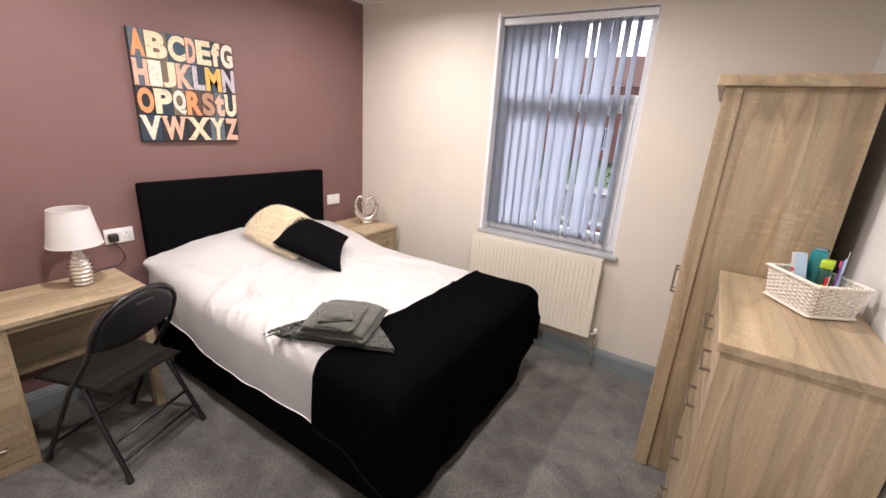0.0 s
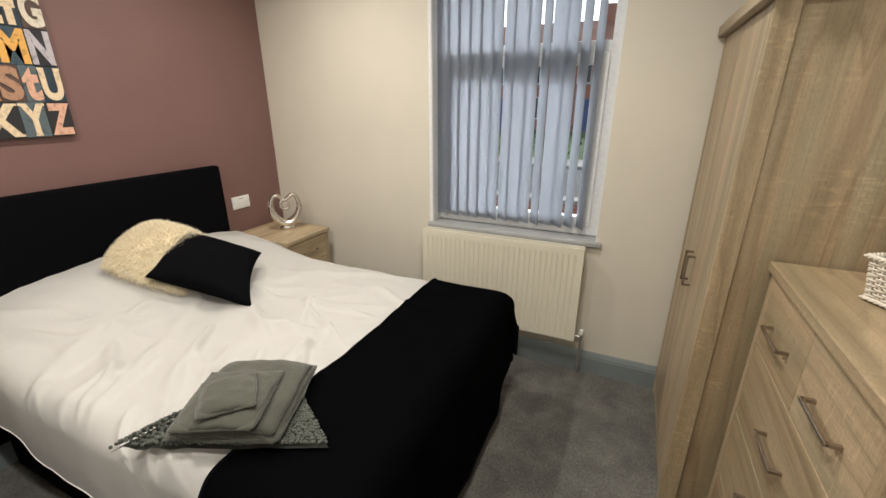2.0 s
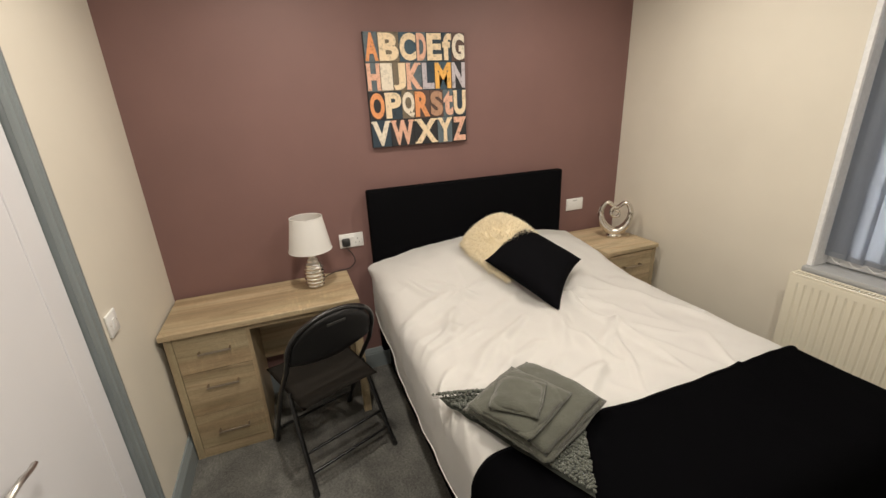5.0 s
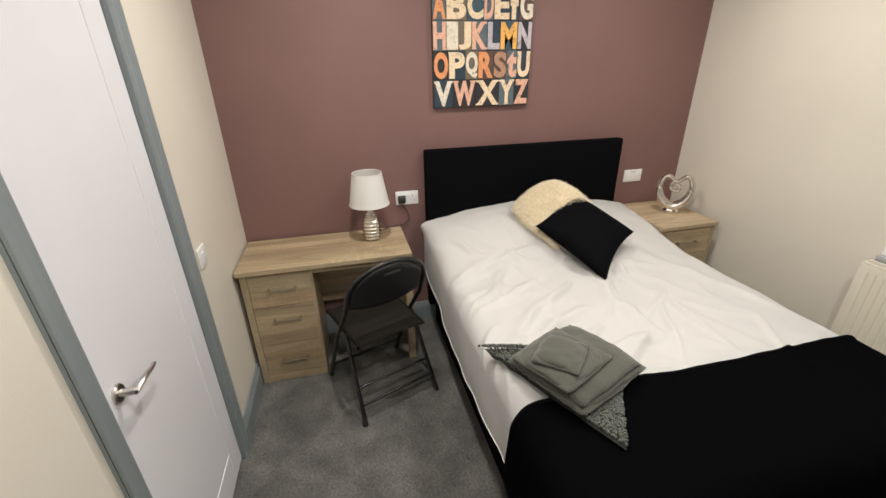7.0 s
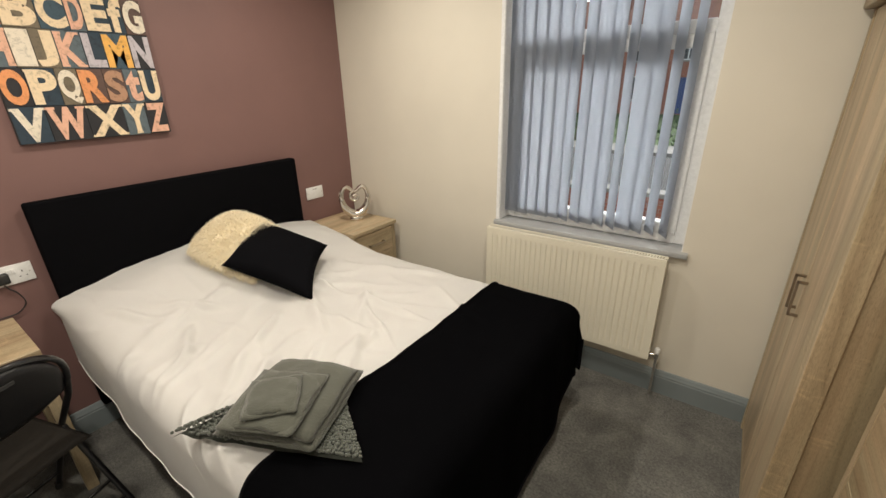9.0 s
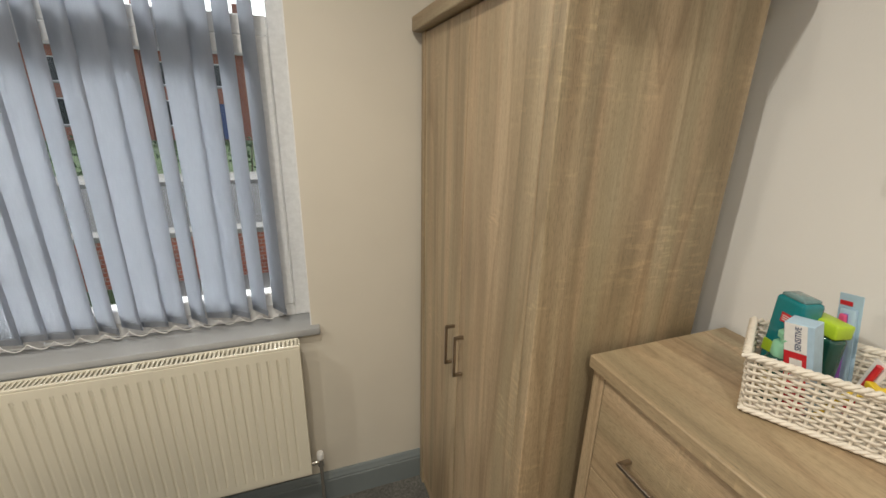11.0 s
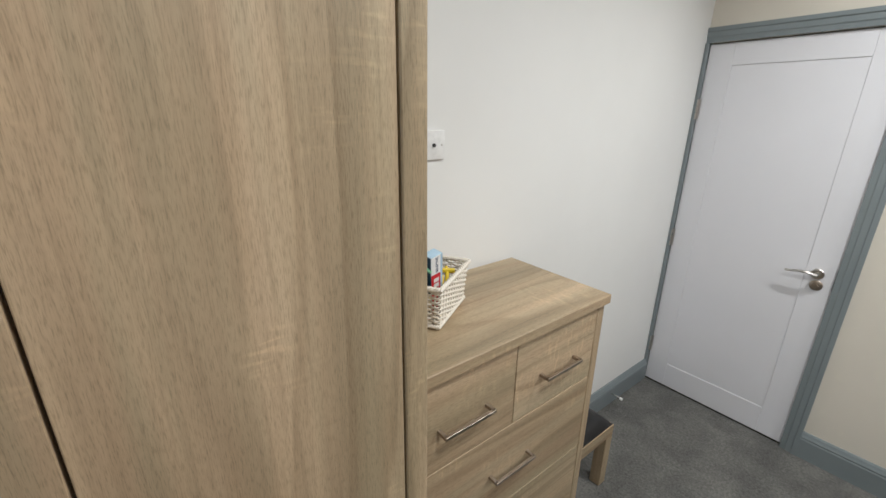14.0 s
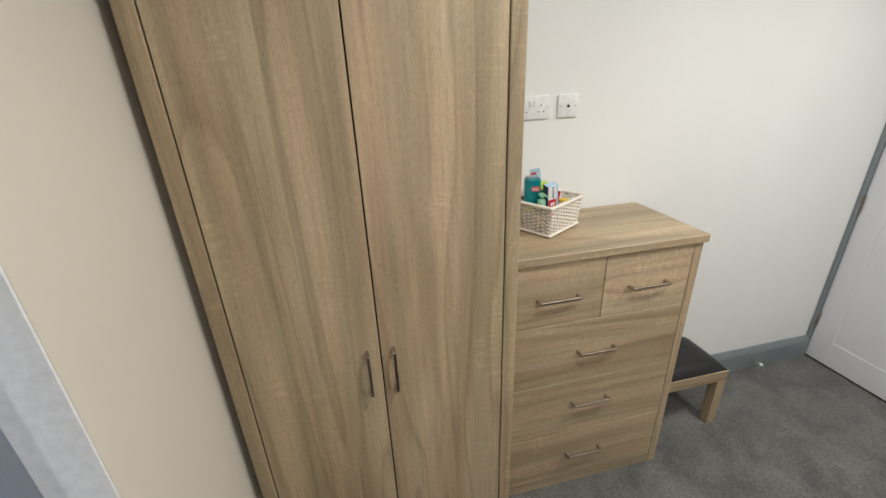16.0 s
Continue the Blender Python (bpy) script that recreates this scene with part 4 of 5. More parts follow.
for x, z, w in ((0.195, 0.10, hw - 0.01), (0.155, 0.185, hw - 0.015), (-0.19, 0.115, hw)):
    part("cross_bar", tube([(x, -w, z), (x, w, z)], 0.008, 8), M_BLACK_METAL, ch, local=True, smooth=60)
arch = []
for i in range(25):
    a = math.pi * i / 24
    y = -math.cos(a) * (hw - 0.012)
    z = 0.70 + 0.185 * math.sin(a) ** 0.8
    arch.append((0.150 + (z - 0.70) * 0.36, y, z))
part("back_frame", tube(arch, 0.0115, 10), M_BLACK_METAL, ch, local=True, smooth=60)
back = bmesh.new()
for sgn in (1, -1):
    def bk(s, t):
        y = (2 * s - 1) * (hw - 0.018)
        k = abs(2 * s - 1)
        ztop = 0.70 + 0.180 * max(0.0, 1 - k ** 2.3) ** 0.55
        zbot = 0.655 - 0.045 * (1 - k ** 2)
        z = zbot + t * (ztop - zbot)
        e = max(0.0, (1 - (2 * t - 1) ** 6) * (1 - k ** 8)) ** 0.5
        return (0.132 + (z - 0.655) * 0.36 + sgn * 0.014 * e + 0.012 * (1 - k * k), y, z)
    grid(20, 14, bk, back)
bmesh.ops.remove_doubles(back, verts=back.verts, dist=0.0008)
bk_ob = part("backrest", back, M_VINYL, ch, "black padded backrest with a grip slot", local=True, smooth=180)
part("grip_slot", box(0.2235, -0.045, 0.822, 0.2265, 0.045, 0.836, 0.001), M_PLATE_DARK, bk_ob, local=True)
seat = bmesh.new()
for sgn in (1, -1):
    def se(s, t):
        u, v = 2 * s - 1, 2 * t - 1
        e = max(0.0, (1 - abs(u) ** 6) * (1 - abs(v) ** 6)) ** 0.5
        wd = 0.195 + 0.012 * (1 - t)
        return (-0.225 + t * 0.40 - 0.02 * abs(u) ** 4 * (1 if t < 0.5 else -1) * 0.5, u * wd, 0.445 + 0.015 * (1 - t) + sgn * 0.018 * e)
    grid(18, 18, se, seat)
bmesh.ops.remove_doubles(seat, verts=seat.verts, dist=0.0008)
part("seat", seat, M_SEAT, ch, "dark padded vinyl seat", local=True, smooth=180)

# ---------- table lamp with its flex and plug ----------
lx, ly, lz = 0.180, -2.290, 0.751
lp = thing("table_lamp", (lx, ly, lz), "silver ribbed table lamp with a white drum shade", "lamp")
prof = [(0.036, 0.0), (0.044, 0.004)]
for i in range(60):
    k = i / 59
    r = 0.046 + 0.009 * math.sin(math.pi * min(1, k * 1.3)) - 0.028 * smooth_step(0.60, 1.0, k)
    prof.append((r + 0.0032 * math.sin(k * 2 * math.pi * 9), 0.006 + 0.196 * k))
prof += [(0.016, 0.206), (0.015, 0.222)]
part("base", lathe(prof, 40, (lx, ly, lz)), M_SILVER, lp, "ribbed mirror-silver ceramic base", smooth=50)
part("lamp_holder", lathe([(0.014, 0.222), (0.016, 0.226), (0.016, 0.262), (0.012, 0.266)], 20, (lx, ly, lz)), M_PLASTIC, lp, smooth=40)
SR0, SR1, SZ0, SZ1 = 0.116, 0.085, 0.222, 0.408
sh = lathe([(SR0, SZ0), (SR1, SZ1), (SR1 - 0.0015, SZ1), (SR0 - 0.0015, SZ0)], 48, (lx, ly, lz))
for f in [f for f in sh.faces if len(f.verts) > 8]:
    sh.faces.remove(f)
part("shade", sh, M_SHADE, lp, "tapered white fabric shade", smooth=40)
for rr, rz in ((SR1, SZ1 - 0.001), (SR0, SZ0 + 0.001)):
    part("shade_trim", tube([(lx + rr * math.cos(a * math.pi / 16), ly + rr * math.sin(a * math.pi / 16), lz + rz) for a in range(32)], 0.0025, 6, True), M_SHADE, lp)
px, py, pz = 0.032, -2.076, 0.934
cord = [(lx - 0.045, ly + 0.015, lz + 0.008), (0.09, -2.24, lz + 0.005), (0.035, -2.18, lz + 0.005), (0.010, -2.13, lz + 0.004), (0.012, -2.07, 0.76), (0.02, -2.035, 0.80), (0.022, -2.045, 0.85), (0.026, -2.068, 0.885), (px - 0.004, py, pz - 0.028)]
sm = []
for i in range(len(cord) - 1):
    p0, p1, p2, p3 = (Vector(cord[max(0, min(len(cord) - 1, i + k))]) for k in (-1, 0, 1, 2))
    for j in range(6):
        t = j / 6
        sm.append(0.5 * ((2 * p1) + (p2 - p0) * t + (2 * p0 - 5 * p1 + 4 * p2 - p3) * t * t + (3 * p1 - p0 - 3 * p2 + p3) * t ** 3))
part("flex", tube(sm, 0.0028, 8), M_PLATE_DARK, lp, "thin black mains flex", smooth=60)
pl = box(0.012, py - 0.024, pz - 0.026, 0.042, py + 0.024, pz + 0.022, 0.008, 2)
part("plug", pl, M_PLATE_DARK, lp, "black three-pin plug", smooth=50)

# ---------- heart ornament ----------
hx, hy, hz = 0.270, -0.232, 0.747
ht = thing("heart_ornament", (hx, hy, hz), "shiny silver open heart ornament on the bedside cabinet", "ornament", turn=-38)
# local y across the heart, z up
pts, rad_l = [], []
for i in range(72):
    a = 2 * math.pi * i / 72
    top = min(a, 2 * math.pi - a)
    low = (1 - math.cos(a)) / 2
    pts.append((0, 0.076 * math.sin(a) * (1 + 0.10 * math.cos(a)), 0.128 + 0.092 * math.cos(a) - 0.050 * math.exp(-(top / 0.42) ** 2)))
    rad_l.append(0.0125 + 0.017 * low ** 2 + 0.003 * abs(math.sin(a)))
GROW = Matrix.Scale(1.28, 4)
hr = tube(pts, rad_l, 14, True, flat=0.8)
hr.transform(GROW)
part("heart_ring", hr, M_SILVER, ht, local=True, smooth=180)
cur = []
for i in range(34):
    k = i / 33
    a = math.pi * 0.5 + k * 2.3 * math.pi
    r = 0.029 * (1 - 0.5 * k)
    cur.append((0.003, r * math.cos(a), 0.146 + r * math.sin(a) - 0.010 * k))
hr = tube(cur, [0.0105 - 0.0045 * i / 33 for i in range(34)], 10)
hr.transform(GROW)
part("inner_curl", hr, M_SILVER, ht, local=True, smooth=180)
bs = lathe([(0.036, 0.0), (0.039, 0.003), (0.036, 0.016), (0.030, 0.026), (0.016, 0.034)], 28)
bs.transform(Matrix.Diagonal((1.0, 1.4, 1.2, 1)))
part("foot", bs, M_SILVER, ht, local=True, smooth=60)

# ---------- alphabet picture ----------
AY0, AY1, AZ0, AZ1 = -1.852, -1.254, 1.478, 2.088
art = thing("alphabet_picture", (0.02, -1.553, 1.78), "square wall picture of printing-block letters A to Z", "picture")
part("canvas", box(0.002, AY0, AZ0, 0.022, AY1, AZ1, 0.001), plain("dark_canvas_edge", (0.03, 0.028, 0.03), 0.8), art)
INK = {"o": (0.72, 0.30, 0.12), "c": (0.78, 0.62, 0.42), "p": (0.72, 0.42, 0.30), "w": (0.74, 0.66, 0.54), "y": (0.78, 0.42, 0.10), "l": (0.50, 0.46, 0.50), "b": (0.42, 0.24, 0.15)}
BACK = {"n": (0.022, 0.040, 0.060), "k": (0.020, 0.020, 0.024), "g": (0.16, 0.13, 0.09), "t": (0.10, 0.06, 0.05), "s": (0.10, 0.13, 0.15), "u": (0.045, 0.08, 0.11)}
def worn(name, col):
    m, nt, b = nodes_of(name, 0.65)
    v = coords(nt)
    f = noise_tex(nt, v, 45, 5, 0.7, 0.5)
    nt.links.new(ramp(nt, f, [(0.28, tuple(c * 0.45 for c in col)), (0.48, col), (0.8, tuple(min(1, c * 1.12) for c in col))]), b.inputs["Base Color"])
    return m
INKM = {k: worn("letter_ink_" + n, c) for (k, c), n in zip(INK.items(), ("orange", "cream", "peach", "ivory", "amber", "grey", "brown"))}
BACKM = {k: worn("block_" + n, c) for (k, c), n in zip(BACK.items(), ("navy", "black", "olive", "umber", "slate", "blue"))}
ROWS = [("A:o:s:.13 B:c:g:.20 C:c:u:.17 D:p:s:.10 E:c:n:.16 f:c:n:.10 G:w:t:.14"),
        ("H:p:s:.13 I:w:g:.12 J:c:g:.13 K:p:s:.16 L:l:n:.13 M:y:u:.18 N:l:k:.15"),
        ("O:o:k:.15 P:c:n:.17 Q:w:g:.13 R:o:t:.16 S:b:t:.14 t:p:s:.11 U:c:n:.14"),
        ("V:w:n:.19 W:p:k:.24 X:c:k:.25 Y:c:s:.16 Z:p:k:.16")]
RH = (AZ1 - AZ0) / 4
TO_WALL = Matrix(((0, 0, 1, 0), (1, 0, 0, 0), (0, 1, 0, 0), (0, 0, 0, 1)))


def letter_mesh(ch, w, h, depth, heavy):
    """A glyph of the built-in font as a bmesh, fitted into a w by h box."""
    cu = bpy.data.curves.new("glyph", 'FONT')
    cu.body, cu.size, cu.offset, cu.resolution_u = ch, 1.0, heavy, 4
    cu.extrude = 0.05
    ob = bpy.data.objects.new("glyph", cu)
    me = ob.to_mesh()
    bm = bmesh.new()
    bm.from_mesh(me)
    ob.to_mesh_clear()
    bpy.data.objects.remove(ob)
    bpy.data.curves.remove(cu)
    lo = Vector([min(v.co[i] for v in bm.verts) for i in range(3)])
    hi = Vector([max(v.co[i] for v in bm.verts) for i in range(3)])
    for v in bm.verts:
        v.co = Vector(((v.co.x - lo.x) / (hi.x - lo.x) * w, (v.co.y - lo.y) / (hi.y - lo.y) * h, (v.co.z - lo.z) / (hi.z - lo.z) * depth))
    return bm


SERIF = set("BEHIJKPRUVWXYZA")
for r, row in enumerate(ROWS):
    items = [i.split(":") for i in row.split()]
    tot = sum(float(i[3]) for i in items)
    y = AY0 + 0.002
    for ch_, ink, bk_, w in items:
        w = float(w) / tot * (AY1 - AY0 - 0.004)
        z0 = AZ1 - (r + 1) * RH
        bl = part("letter_block", box(0.0225, y + 0.0008, z0 + 0.0008, 0.027, y + w - 0.0008, z0 + RH - 0.0008, 0.0008), BACKM[bk_], art)
        gw, gh = w * 0.94, RH * 0.92
        g = letter_mesh(ch_, gw, gh, 0.0025, 0.045)
        if ch_ in "HIKXUPVWY":
            feet = {"H": (0.12, 0.88), "I": (0.5,), "K": (0.14, 0.86), "X": (0.12, 0.88), "U": (), "P": (0.16,), "V": (), "W": (), "Y": (0.5,)}[ch_]
            caps = {"H": (0.12, 0.88), "I": (0.5,), "K": (0.14, 0.82), "X": (0.14, 0.86), "U": (0.12, 0.88), "P": (0.12,), "V": (0.1, 0.9), "W": (0.08, 0.92), "Y": (0.12, 0.88)}[ch_]
            half = gw * (0.30 if ch_ == "I" else 0.15)
            for cs, zb in ((feet, 0), (caps, gh - 0.010)):
                for c in cs:
                    box(max(-0.003, c * gw - half), zb, 0, min(gw + 0.003, c * gw + half), zb + 0.010, 0.0024, bm=g)
        g.transform(Matrix.Translation((0.0272, y + w * 0.03, z0 + RH * 0.04)) @ TO_WALL)
        part("letter", g, INKM[ink], bl)
        y += w

# ---------- wicker basket ----------
BZ = 1.1475
ANG = math.degrees(math.atan2(-0.166, 0.10))
bk = thing("wicker_basket", (3.232, -1.131, BZ), "white wicker basket holding toiletries on the chest", "basket", turn=ANG)
BW0, BD0, BW1, BD1, BH = 0.190, 0.148, 0.220, 0.166, 0.120     # base and rim sizes
def perim(k, z, off=0.0):
    """Point at fraction k round the basket at height z, pushed out by off."""
    f = z / BH
    w, d = (BW0 + (BW1 - BW0) * f) / 2 + off, (BD0 + (BD1 - BD0) * f) / 2 + off
    c = [(-w, -d), (w, -d), (w, d), (-w, d)]
    lens = [2 * w, 2 * d, 2 * w, 2 * d]
    s = (k % 1.0) * sum(lens)
    for i in range(4):
        if s <= lens[i]:
            a, b = c[i], c[(i + 1) % 4]
            t = s / lens[i]
            return (a[0] + (b[0] - a[0]) * t, a[1] + (b[1] - a[1]) * t, z)
        s -= lens[i]
    return (*c[0], z)
NST = 36
for i in range(NST):
    k = (i + 0.5) / NST
    part("stake", tube([perim(k, 0.004), perim(k, 0.06), perim(k, BH - 0.004)], 0.0026, 6), M_WICKER, bk, local=True)
for r in range(15):
    z = 0.011 + r * 0.0069
    pts = []
    for i in range(NST * 3):
        k = (i / 3 + 0.5) / NST
        off = 0.0042 * math.cos(math.pi * (i / 3)) * (1 if r % 2 else -1)
        p = perim(k, z + 0.0010 * n3(k * 30, r), off)
        pts.append(p)
    part("weaver", tube(pts, 0.0025, 6, True), M_WICKER, bk, local=True, smooth=60)
for ph in range(3):
    pts = []
    for i in range(150):
        a = 2 * math.pi * (i / 150 * 22) + ph * 2 * math.pi / 3
        p = perim(i / 150, BH - 0.003, 0.003 + 0.0042 * math.cos(a))
        pts.append((p[0], p[1], p[2] + 0.0042 * math.sin(a)))
    part("rim_strand", tube(pts, 0.0036, 6, True), M_WICKER, bk, local=True, smooth=60)
    pts = []
    for i in range(120):
        a = 2 * math.pi * (i / 120 * 18) + ph * 2 * math.pi / 3
        p = perim(i / 120, 0.0085, 0.003 + 0.003 * math.cos(a))
        pts.append((p[0], p[1], p[2] + 0.003 * math.sin(a)))
    part("foot_strand", tube(pts, 0.0034, 6, True), M_WICKER, bk, local=True, smooth=60)
for i in range(18):
    yy = -BD0 / 2 + 0.006 + i * (BD0 - 0.012) / 17
    part("base_cane", tube([(-BW0 / 2, yy, 0.009), (BW0 / 2, yy, 0.009)], 0.0042, 6), M_WICKER, bk, local=True)
BM = HOME[bk.name].copy()


def in_basket(x, y, z):
    return tuple(BM @ Vector((x, y, z)))


M_TEAL = plain("teal_plastic", (0.006, 0.190, 0.220), 0.12, 0, 0.5)
M_LIME = plain("lime_plastic", (0.42, 0.60, 0.03), 0.3)
M_GREEN = plain("dark_green_plastic", (0.012, 0.07, 0.055), 0.2, 0, 0.4)
M_MINT = plain("mint_plastic", (0.30, 0.62, 0.42), 0.3)
M_RED = plain("red_card", (0.55, 0.02, 0.03), 0.35)
M_BLUE_CARD = plain("pale_blue_card", (0.42, 0.58, 0.72), 0.3)
M_NAVY = plain("navy_card", (0.02, 0.05, 0.14), 0.35)
M_YELLOW = plain("yellow_plastic", (0.75, 0.55, 0.03), 0.35)
M_PURPLE = plain("purple_plastic", (0.28, 0.10, 0.42), 0.3)
M_PINK = plain("pink_plastic", (0.70, 0.10, 0.25), 0.3)
M_CAPTOP = plain("dull_teal_cap", (0.12, 0.22, 0.23), 0.15, 0, 0.5)
M_TAN = plain("cream_label", (0.62, 0.52, 0.30), 0.5)

# basket axes: x along the long side (towards the room's south-east), y across
b1 = thing("mouthwash_bottle", in_basket(-0.056, 0.036, 0.014), "square teal bottle with a red and white label", "bottle", turn=ANG - 45)
part("body", box(-0.029, -0.023, 0, 0.029, 0.023, 0.186, 0.008, 3), M_TEAL, b1, local=True, smooth=50)
part("shoulder", box(-0.024, -0.018, 0.1835, 0.024, 0.018, 0.192, 0.004, 2), M_CAPTOP, b1, local=True, smooth=50)
part("label_patch", box(-0.006, -0.0242, 0.140, 0.024, -0.0233, 0.158), M_RED, b1, local=True)
part("label_patch", box(-0.026, -0.0242, 0.070, 0.000, -0.0233, 0.094), M_LIME, b1, local=True)
for q in range(3):
    part("label_line", box(-0.003, -0.0248, 0.144 + q * 0.004, 0.021, -0.0243, 0.1455 + q * 0.004), M_PLASTIC, b1, local=True)

b2 = thing("shower_gel_bottle", in_basket(-0.010, 0.032, 0.014), "dark green bottle with a lime green cap", "bottle", turn=ANG - 45)
part("body", box(-0.028, -0.017, 0, 0.028, 0.017, 0.135, 0.008, 3), M_GREEN, b2, local=True, smooth=50)
part("cap", box(-0.029, -0.018, 0.135, 0.029, 0.018, 0.162, 0.004, 2), M_LIME, b2, "lime green flip cap", local=True, smooth=50)

b3 = thing("hand_wash_bottle", in_basket(-0.064, -0.014, 0.014), "small clear hand wash bottle with a mint pump", "bottle", turn=ANG - 45)
part("body", lathe([(0.022, 0), (0.025, 0.004), (0.025, 0.070), (0.018, 0.085), (0.012, 0.090)], 24), M_GREEN, b3, local=True, smooth=50)
part("label_patch", lathe([(0.0255, 0.020), (0.0257, 0.022), (0.0257, 0.058), (0.0255, 0.060)], 24), M_TAN, b3, "round cream and gold label", local=True, smooth=50)
pm = lathe([(0.015, 0.088), (0.016, 0.090), (0.016, 0.112), (0.012, 0.116), (0.007, 0.116), (0.007, 0.124), (0.012, 0.125), (0.013, 0.134), (0.009, 0.138)], 20)
tube([(0, 0, 0.131), (0.012, -0.012, 0.132), (0.020, -0.022, 0.127)], 0.005, 8, bm=pm)
part("pump", pm, M_MINT, b3, "mint green pump", local=True, smooth=50)

b4 = thing("toothpaste_box", in_basket(-0.010, -0.028, 0.028), "pale blue and red toothpaste box standing in the basket", "box")
TB = BM @ Matrix.Translation((-0.016, -0.028, 0.018)) @ Matrix.Rotation(radians(-24), 4, 'Z') @ Matrix.Rotation(radians(-9), 4, 'Y') @ Matrix.Rotation(radians(8), 4, 'X')
b4.matrix_world = TB
HOME[b4.name] = TB.copy()
part("carton", box(-0.021, -0.016, 0, 0.021, 0.016, 0.172, 0.001), M_BLUE_CARD, b4, local=True)
part("end_panel", box(-0.0214, -0.0155, 0.001, -0.0211, 0.0155, 0.171), M_NAVY, b4, local=True)
part("red_panel", box(-0.0205, -0.0166, 0.001, 0.012, -0.0162, 0.118), M_RED, b4, local=True)
part("white_panel", box(-0.0205, -0.0166, 0.119, 0.012, -0.0162, 0.171), M_PLASTIC, b4, local=True)
tx = letter_mesh("SENSITIVE", 0.044, 0.009, 0.0003, 0.01)
tx.transform(Matrix.Translation((0.004, -0.0167, 0.123)) @ Matrix(((0, -1, 0, 0), (0, 0, -1, 0), (1, 0, 0, 0), (0, 0, 0, 1))))
part("lettering", tx, M_NAVY, b4, "dark blue word SENSITIVE", local=True)
for q in range(3):
    part("brand_bar", box(-0.012, -0.0169, 0.062 + q * 0.016, 0.006, -0.0167, 0.074 + q * 0.016), M_PLASTIC, b4, local=True)

b5 = thing("toothbrush_pack", in_basket(0.018, 0.055, 0.014), "clear toothbrush pack with a purple brush inside", "toothbrush")
TP = BM @ Matrix.Translation((0.030, 0.046, 0.034)) @ Matrix.Rotation(radians(-45), 4, 'Z') @ Matrix.Rotation(radians(-10), 4, 'Y')
b5.matrix_world = TP
HOME[b5.name] = TP.copy()
part("card", box(-0.020, 0.004, 0, 0.020, 0.0055, 0.185, 0.0006), M_BLUE_CARD, b5, local=True)
part("blister", box(-0.015, -0.001, 0.01, 0.015, 0.0038, 0.160, 0.004, 2), M_BLUE_CARD, b5, local=True, smooth=50)
part("brush", tube([(0, -0.004, 0.02), (0.002, -0.004, 0.08), (0, -0.004, 0.150)], 0.004, 8), M_PURPLE, b5, local=True, smooth=60)
part("brush_head", box(-0.006, -0.011, 0.125, 0.006, -0.0045, 0.150, 0.002), M_PINK, b5, local=True)
part("label_patch", box(-0.017, 0.0030, 0.164, 0.004, 0.0037, 0.172), M_RED, b5, local=True)

b6 = thing("toothbrush_pack", in_basket(0.045, 0.030, 0.014), "red and white toothbrush pack leaning in the basket", "toothbrush")
TP = BM @ Matrix.Translation((0.040, 0.004, 0.014)) @ Matrix.Rotation(radians(-45), 4, 'Z') @ Matrix.Rotation(radians(12), 4, 'Y')
b6.matrix_world = TP
HOME[b6.name] = TP.copy()
part("card", box(-0.012, 0.002, 0, 0.012, 0.0035, 0.128, 0.0006), M_PLASTIC, b6, local=True)
part("brush", tube([(0, -0.002, 0.01), (0.001, -0.002, 0.122)], 0.0050, 8), M_RED, b6, local=True, smooth=60)

b7 = thing("razor", in_basket(0.055, -0.020, 0.06), "yellow disposable razors lying in the basket", "razor")
TP = BM @ Matrix.Translation((0.042, -0.046, 0.094)) @ Matrix.Rotation(radians(20), 4, 'Z')
b7.matrix_world = TP
HOME[b7.name] = TP.copy()
part("handle", tube([(-0.05, 0.0, -0.065), (-0.02, 0.0, -0.02), (0.01, 0.0, 0.0), (0.035, 0.003, 0.010)], [0.004, 0.005, 0.006, 0.005], 8), M_YELLOW, b7, local=True, smooth=60)
part("head", box(0.012, -0.022, 0.000, 0.026, 0.022, 0.012, 0.003, 2), M_YELLOW, b7, local=True)
part("handle", tube([(-0.04, 0.012, -0.068), (-0.01, 0.012, -0.02), (0.005, 0.014, -0.004)], 0.005, 8), M_YELLOW, b7, local=True, smooth=60)

# ---------- outside the window ----------
GZ = -0.55
M_ASPHALT = paint("asphalt", (0.055, 0.055, 0.057), 0.9, 0.15, 60, 0.003)
M_PAVE = paint("pavement_slabs", (0.27, 0.26, 0.24), 0.9, 0.12, 40, 0.002)
M_GRASS = paint("lawn", (0.06, 0.10, 0.03), 1.0, 0.3, 40, 0.02)
M_TILE = paint("roof_tiles", (0.20, 0.09, 0.06), 0.9, 0.2, 30, 0.01)
M_LEAF = plain("hedge_leaf", (0.035, 0.075, 0.022), 0.7)
M_DARK_GLASS = plain("dark_window_glass", (0.03, 0.035, 0.04), 0.1)
structure("ground", box(-400, -400, GZ - 0.2, 400, 800, GZ), M_GRASS)
structure("pavement", box(-60, 4.6, GZ, 60, 6.6, GZ + 0.03), M_PAVE)
structure("road", box(-60, 6.62, GZ, 60, 12.2, GZ + 0.012), M_ASPHALT)
structure("pavement_far", box(-60, 12.22, GZ, 60, 14.0, GZ + 0.12), M_PAVE)
structure("path", box(0.6, 0.46, GZ, 5.2, 4.58, GZ + 0.025), M_PAVE)
gw = thing("garden_wall", (2, 4.45, GZ), "low red brick garden wall with stone coping", "wall")
part("brickwork", box(-12, 4.35, GZ, 14, 4.56, GZ + 0.62), M_BRICK, gw)
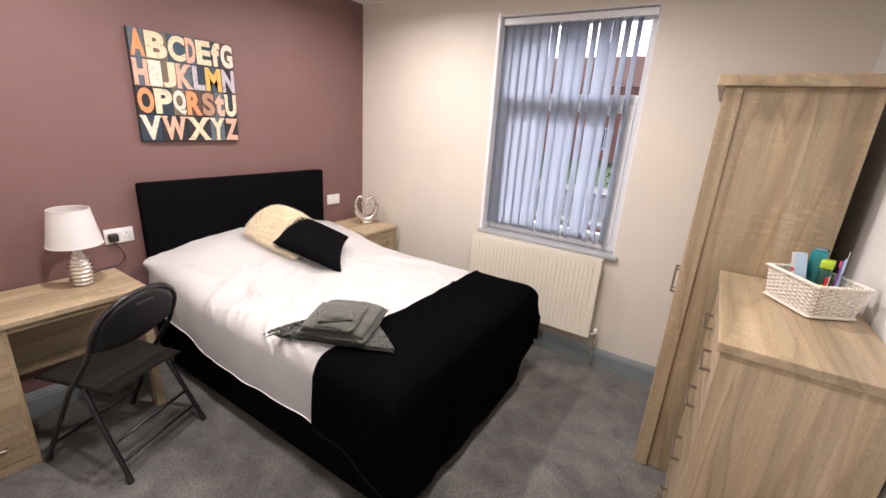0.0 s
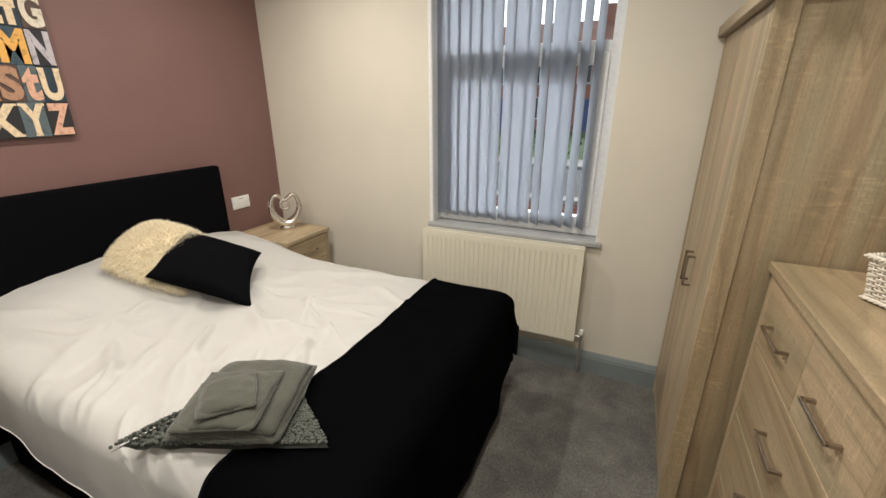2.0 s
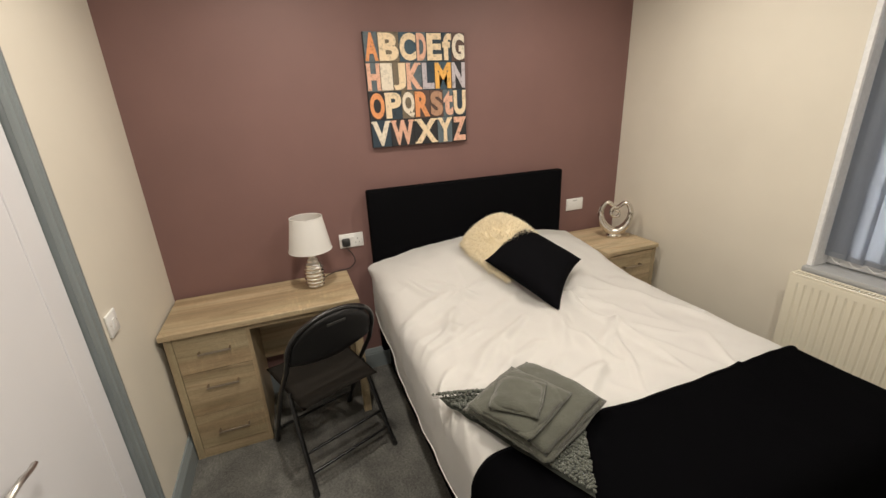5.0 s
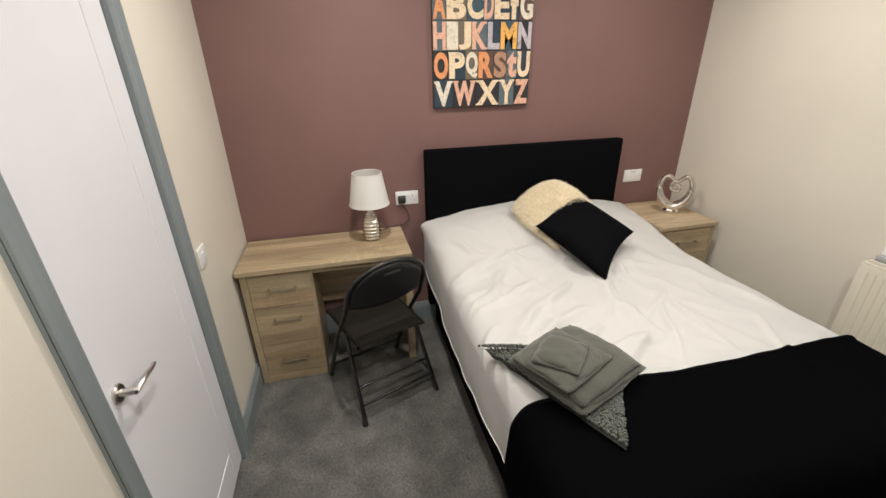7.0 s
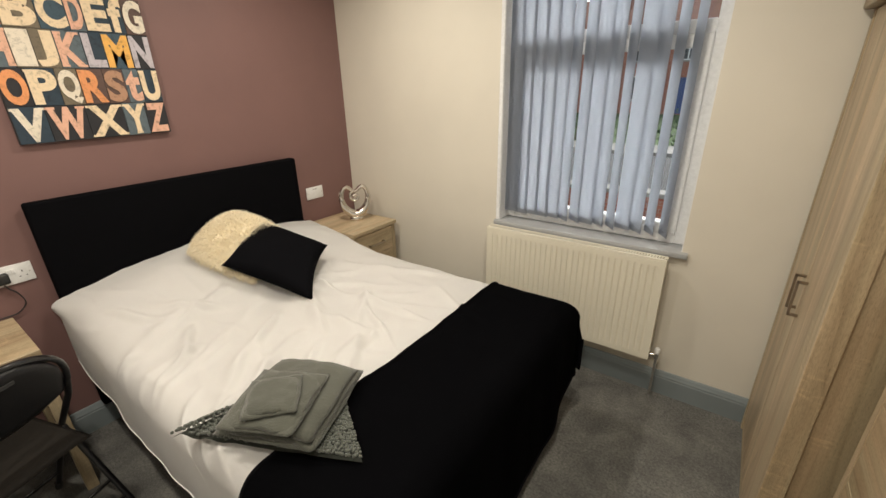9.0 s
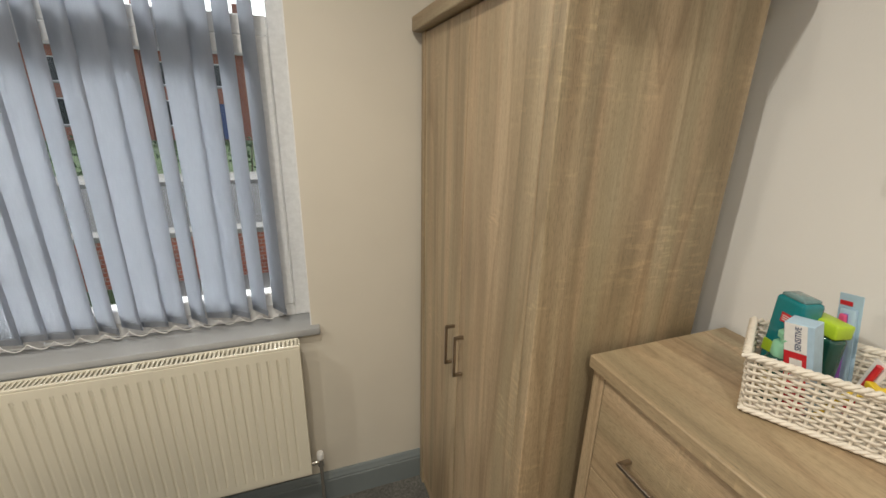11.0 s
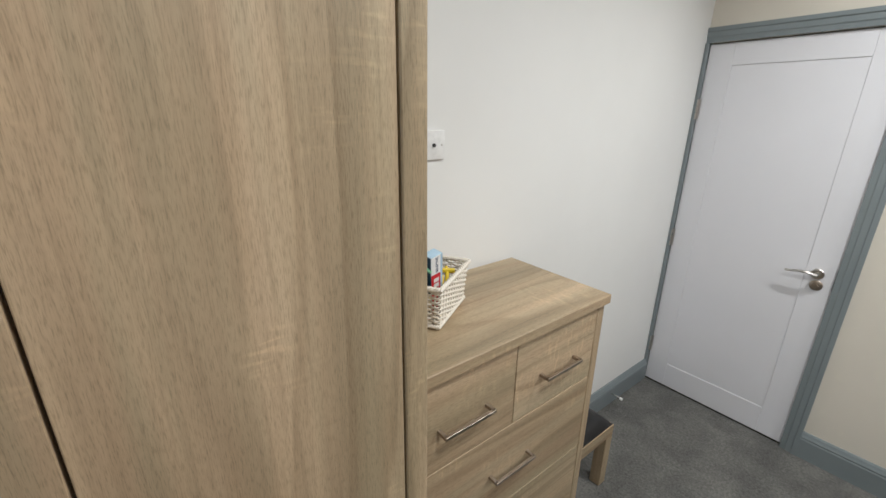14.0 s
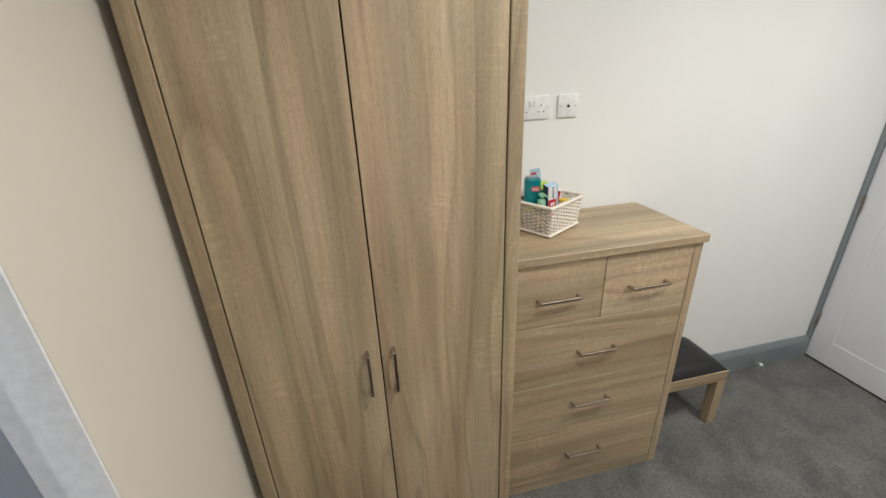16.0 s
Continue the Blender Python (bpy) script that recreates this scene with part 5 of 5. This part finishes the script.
part("coping", box(-12, 4.31, GZ + 0.6205, 14, 4.60, GZ + 0.69, 0.01), M_PAVE, gw)
hd = thing("hedge", (2.5, 14.6, GZ), "clipped green hedge across the road", "hedge")
lf = bmesh.new()
rg = random.Random(9)
for i in range(2600):
    p = Vector((rg.uniform(-7, 9), rg.uniform(14.2, 15.0), GZ + 0.05 + abs(rg.gauss(0.6, 0.35)) % 1.25))
    s = rg.uniform(0.04, 0.10)
    a = Vector((rg.uniform(-1, 1), rg.uniform(-1, 1), rg.uniform(-1, 1))).normalized() * s
    b = a.cross(Vector((rg.uniform(-1, 1), rg.uniform(-1, 1), 1))).normalized() * s * 0.6
    lf.faces.new([lf.verts.new(p + q) for q in (-a, -b, a, b)])
part("foliage", lf, M_LEAF, hd)
for k in range(9):
    part("stem", tube([(-7 + k * 2, 14.6, GZ), (-7 + k * 2 + 0.1, 14.62, GZ + 1.0)], [0.03, 0.012], 6), plain("bark", (0.09, 0.06, 0.04), 0.9), hd)


def terrace_house(x0, label):
    h = thing("house", (x0 + 3, 34, GZ), label, "house", "terraced houses")
    fy, top = 31.0, GZ + 5.4
    wl = bmesh.new()
    ops = [(x0 + 0.7, 0.9, 1.0, 2.5), (x0 + 0.7, 3.4, 1.0, 4.8), (x0 + 3.9, 3.4, 1.0, 4.8), (x0 + 4.0, 0.05, 0.95, 2.35)]
    xs_ = sorted({x0, x0 + 6.0} | {o[0] for o in ops} | {o[0] + o[2] for o in ops})
    zs_ = sorted({0.0, 5.4} | {o[1] for o in ops} | {o[3] for o in ops})
    for a, b in zip(xs_, xs_[1:]):
        for c, d in zip(zs_, zs_[1:]):
            mx, mz = (a + b) / 2, (c + d) / 2
            if not any(o[0] < mx < o[0] + o[2] and o[1] < mz < o[3] for o in ops):
                box(a, fy, GZ + c, b, fy + 0.25, GZ + d, bm=wl)
    part("wall", wl, M_BRICK, h)
    part("gable_body", box(x0, fy + 0.26, GZ, x0 + 6, fy + 7, top), M_BRICK, h)
    rf = bmesh.new()
    vs = [rf.verts.new(p) for p in ((x0, fy - 0.3, top), (x0 + 6, fy - 0.3, top), (x0 + 6, fy + 3.6, top + 2.6), (x0, fy + 3.6, top + 2.6), (x0, fy + 7.3, top), (x0 + 6, fy + 7.3, top))]
    rf.faces.new((vs[0], vs[1], vs[2], vs[3]))
    rf.faces.new((vs[3], vs[2], vs[5], vs[4]))
    rf.faces.new((vs[0], vs[3], vs[4]))
    rf.faces.new((vs[1], vs[5], vs[2]))
    r = part("roof", rf, M_TILE, h)
    part("chimney", box(x0 + 5.2, fy + 3.2, top + 1.5, x0 + 6.0, fy + 4.0, top + 3.6), M_BRICK, r)
    for i, (wx_, z0, ww, z1) in enumerate(ops):
        if i == 3:
            part("front_door", box(wx_, fy + 0.08, GZ + z0, wx_ + ww, fy + 0.13, GZ + z1), plain("blue_door", (0.03, 0.07, 0.22), 0.4), h)
            continue
        w = part("window", box(wx_, fy + 0.09, GZ + z0, wx_ + ww, fy + 0.13, GZ + z1), M_UPVC, h)
        for a in (0, 1):
            part("pane", box(wx_ + 0.07 + a * (ww / 2 - 0.02), fy + 0.08, GZ + z0 + 0.07, wx_ + ww / 2 - 0.03 + a * (ww / 2 - 0.02), fy + 0.089, GZ + z1 - 0.07), M_DARK_GLASS, w)
        part("sill", box(wx_ - 0.08, fy - 0.06, GZ + z0 - 0.1, wx_ + ww + 0.08, fy + 0.07, GZ + z0 - 0.001), M_PAVE, h)


for k in range(8):
    terrace_house(-18 + k * 6.05, "red brick terraced house with white windows across the road")
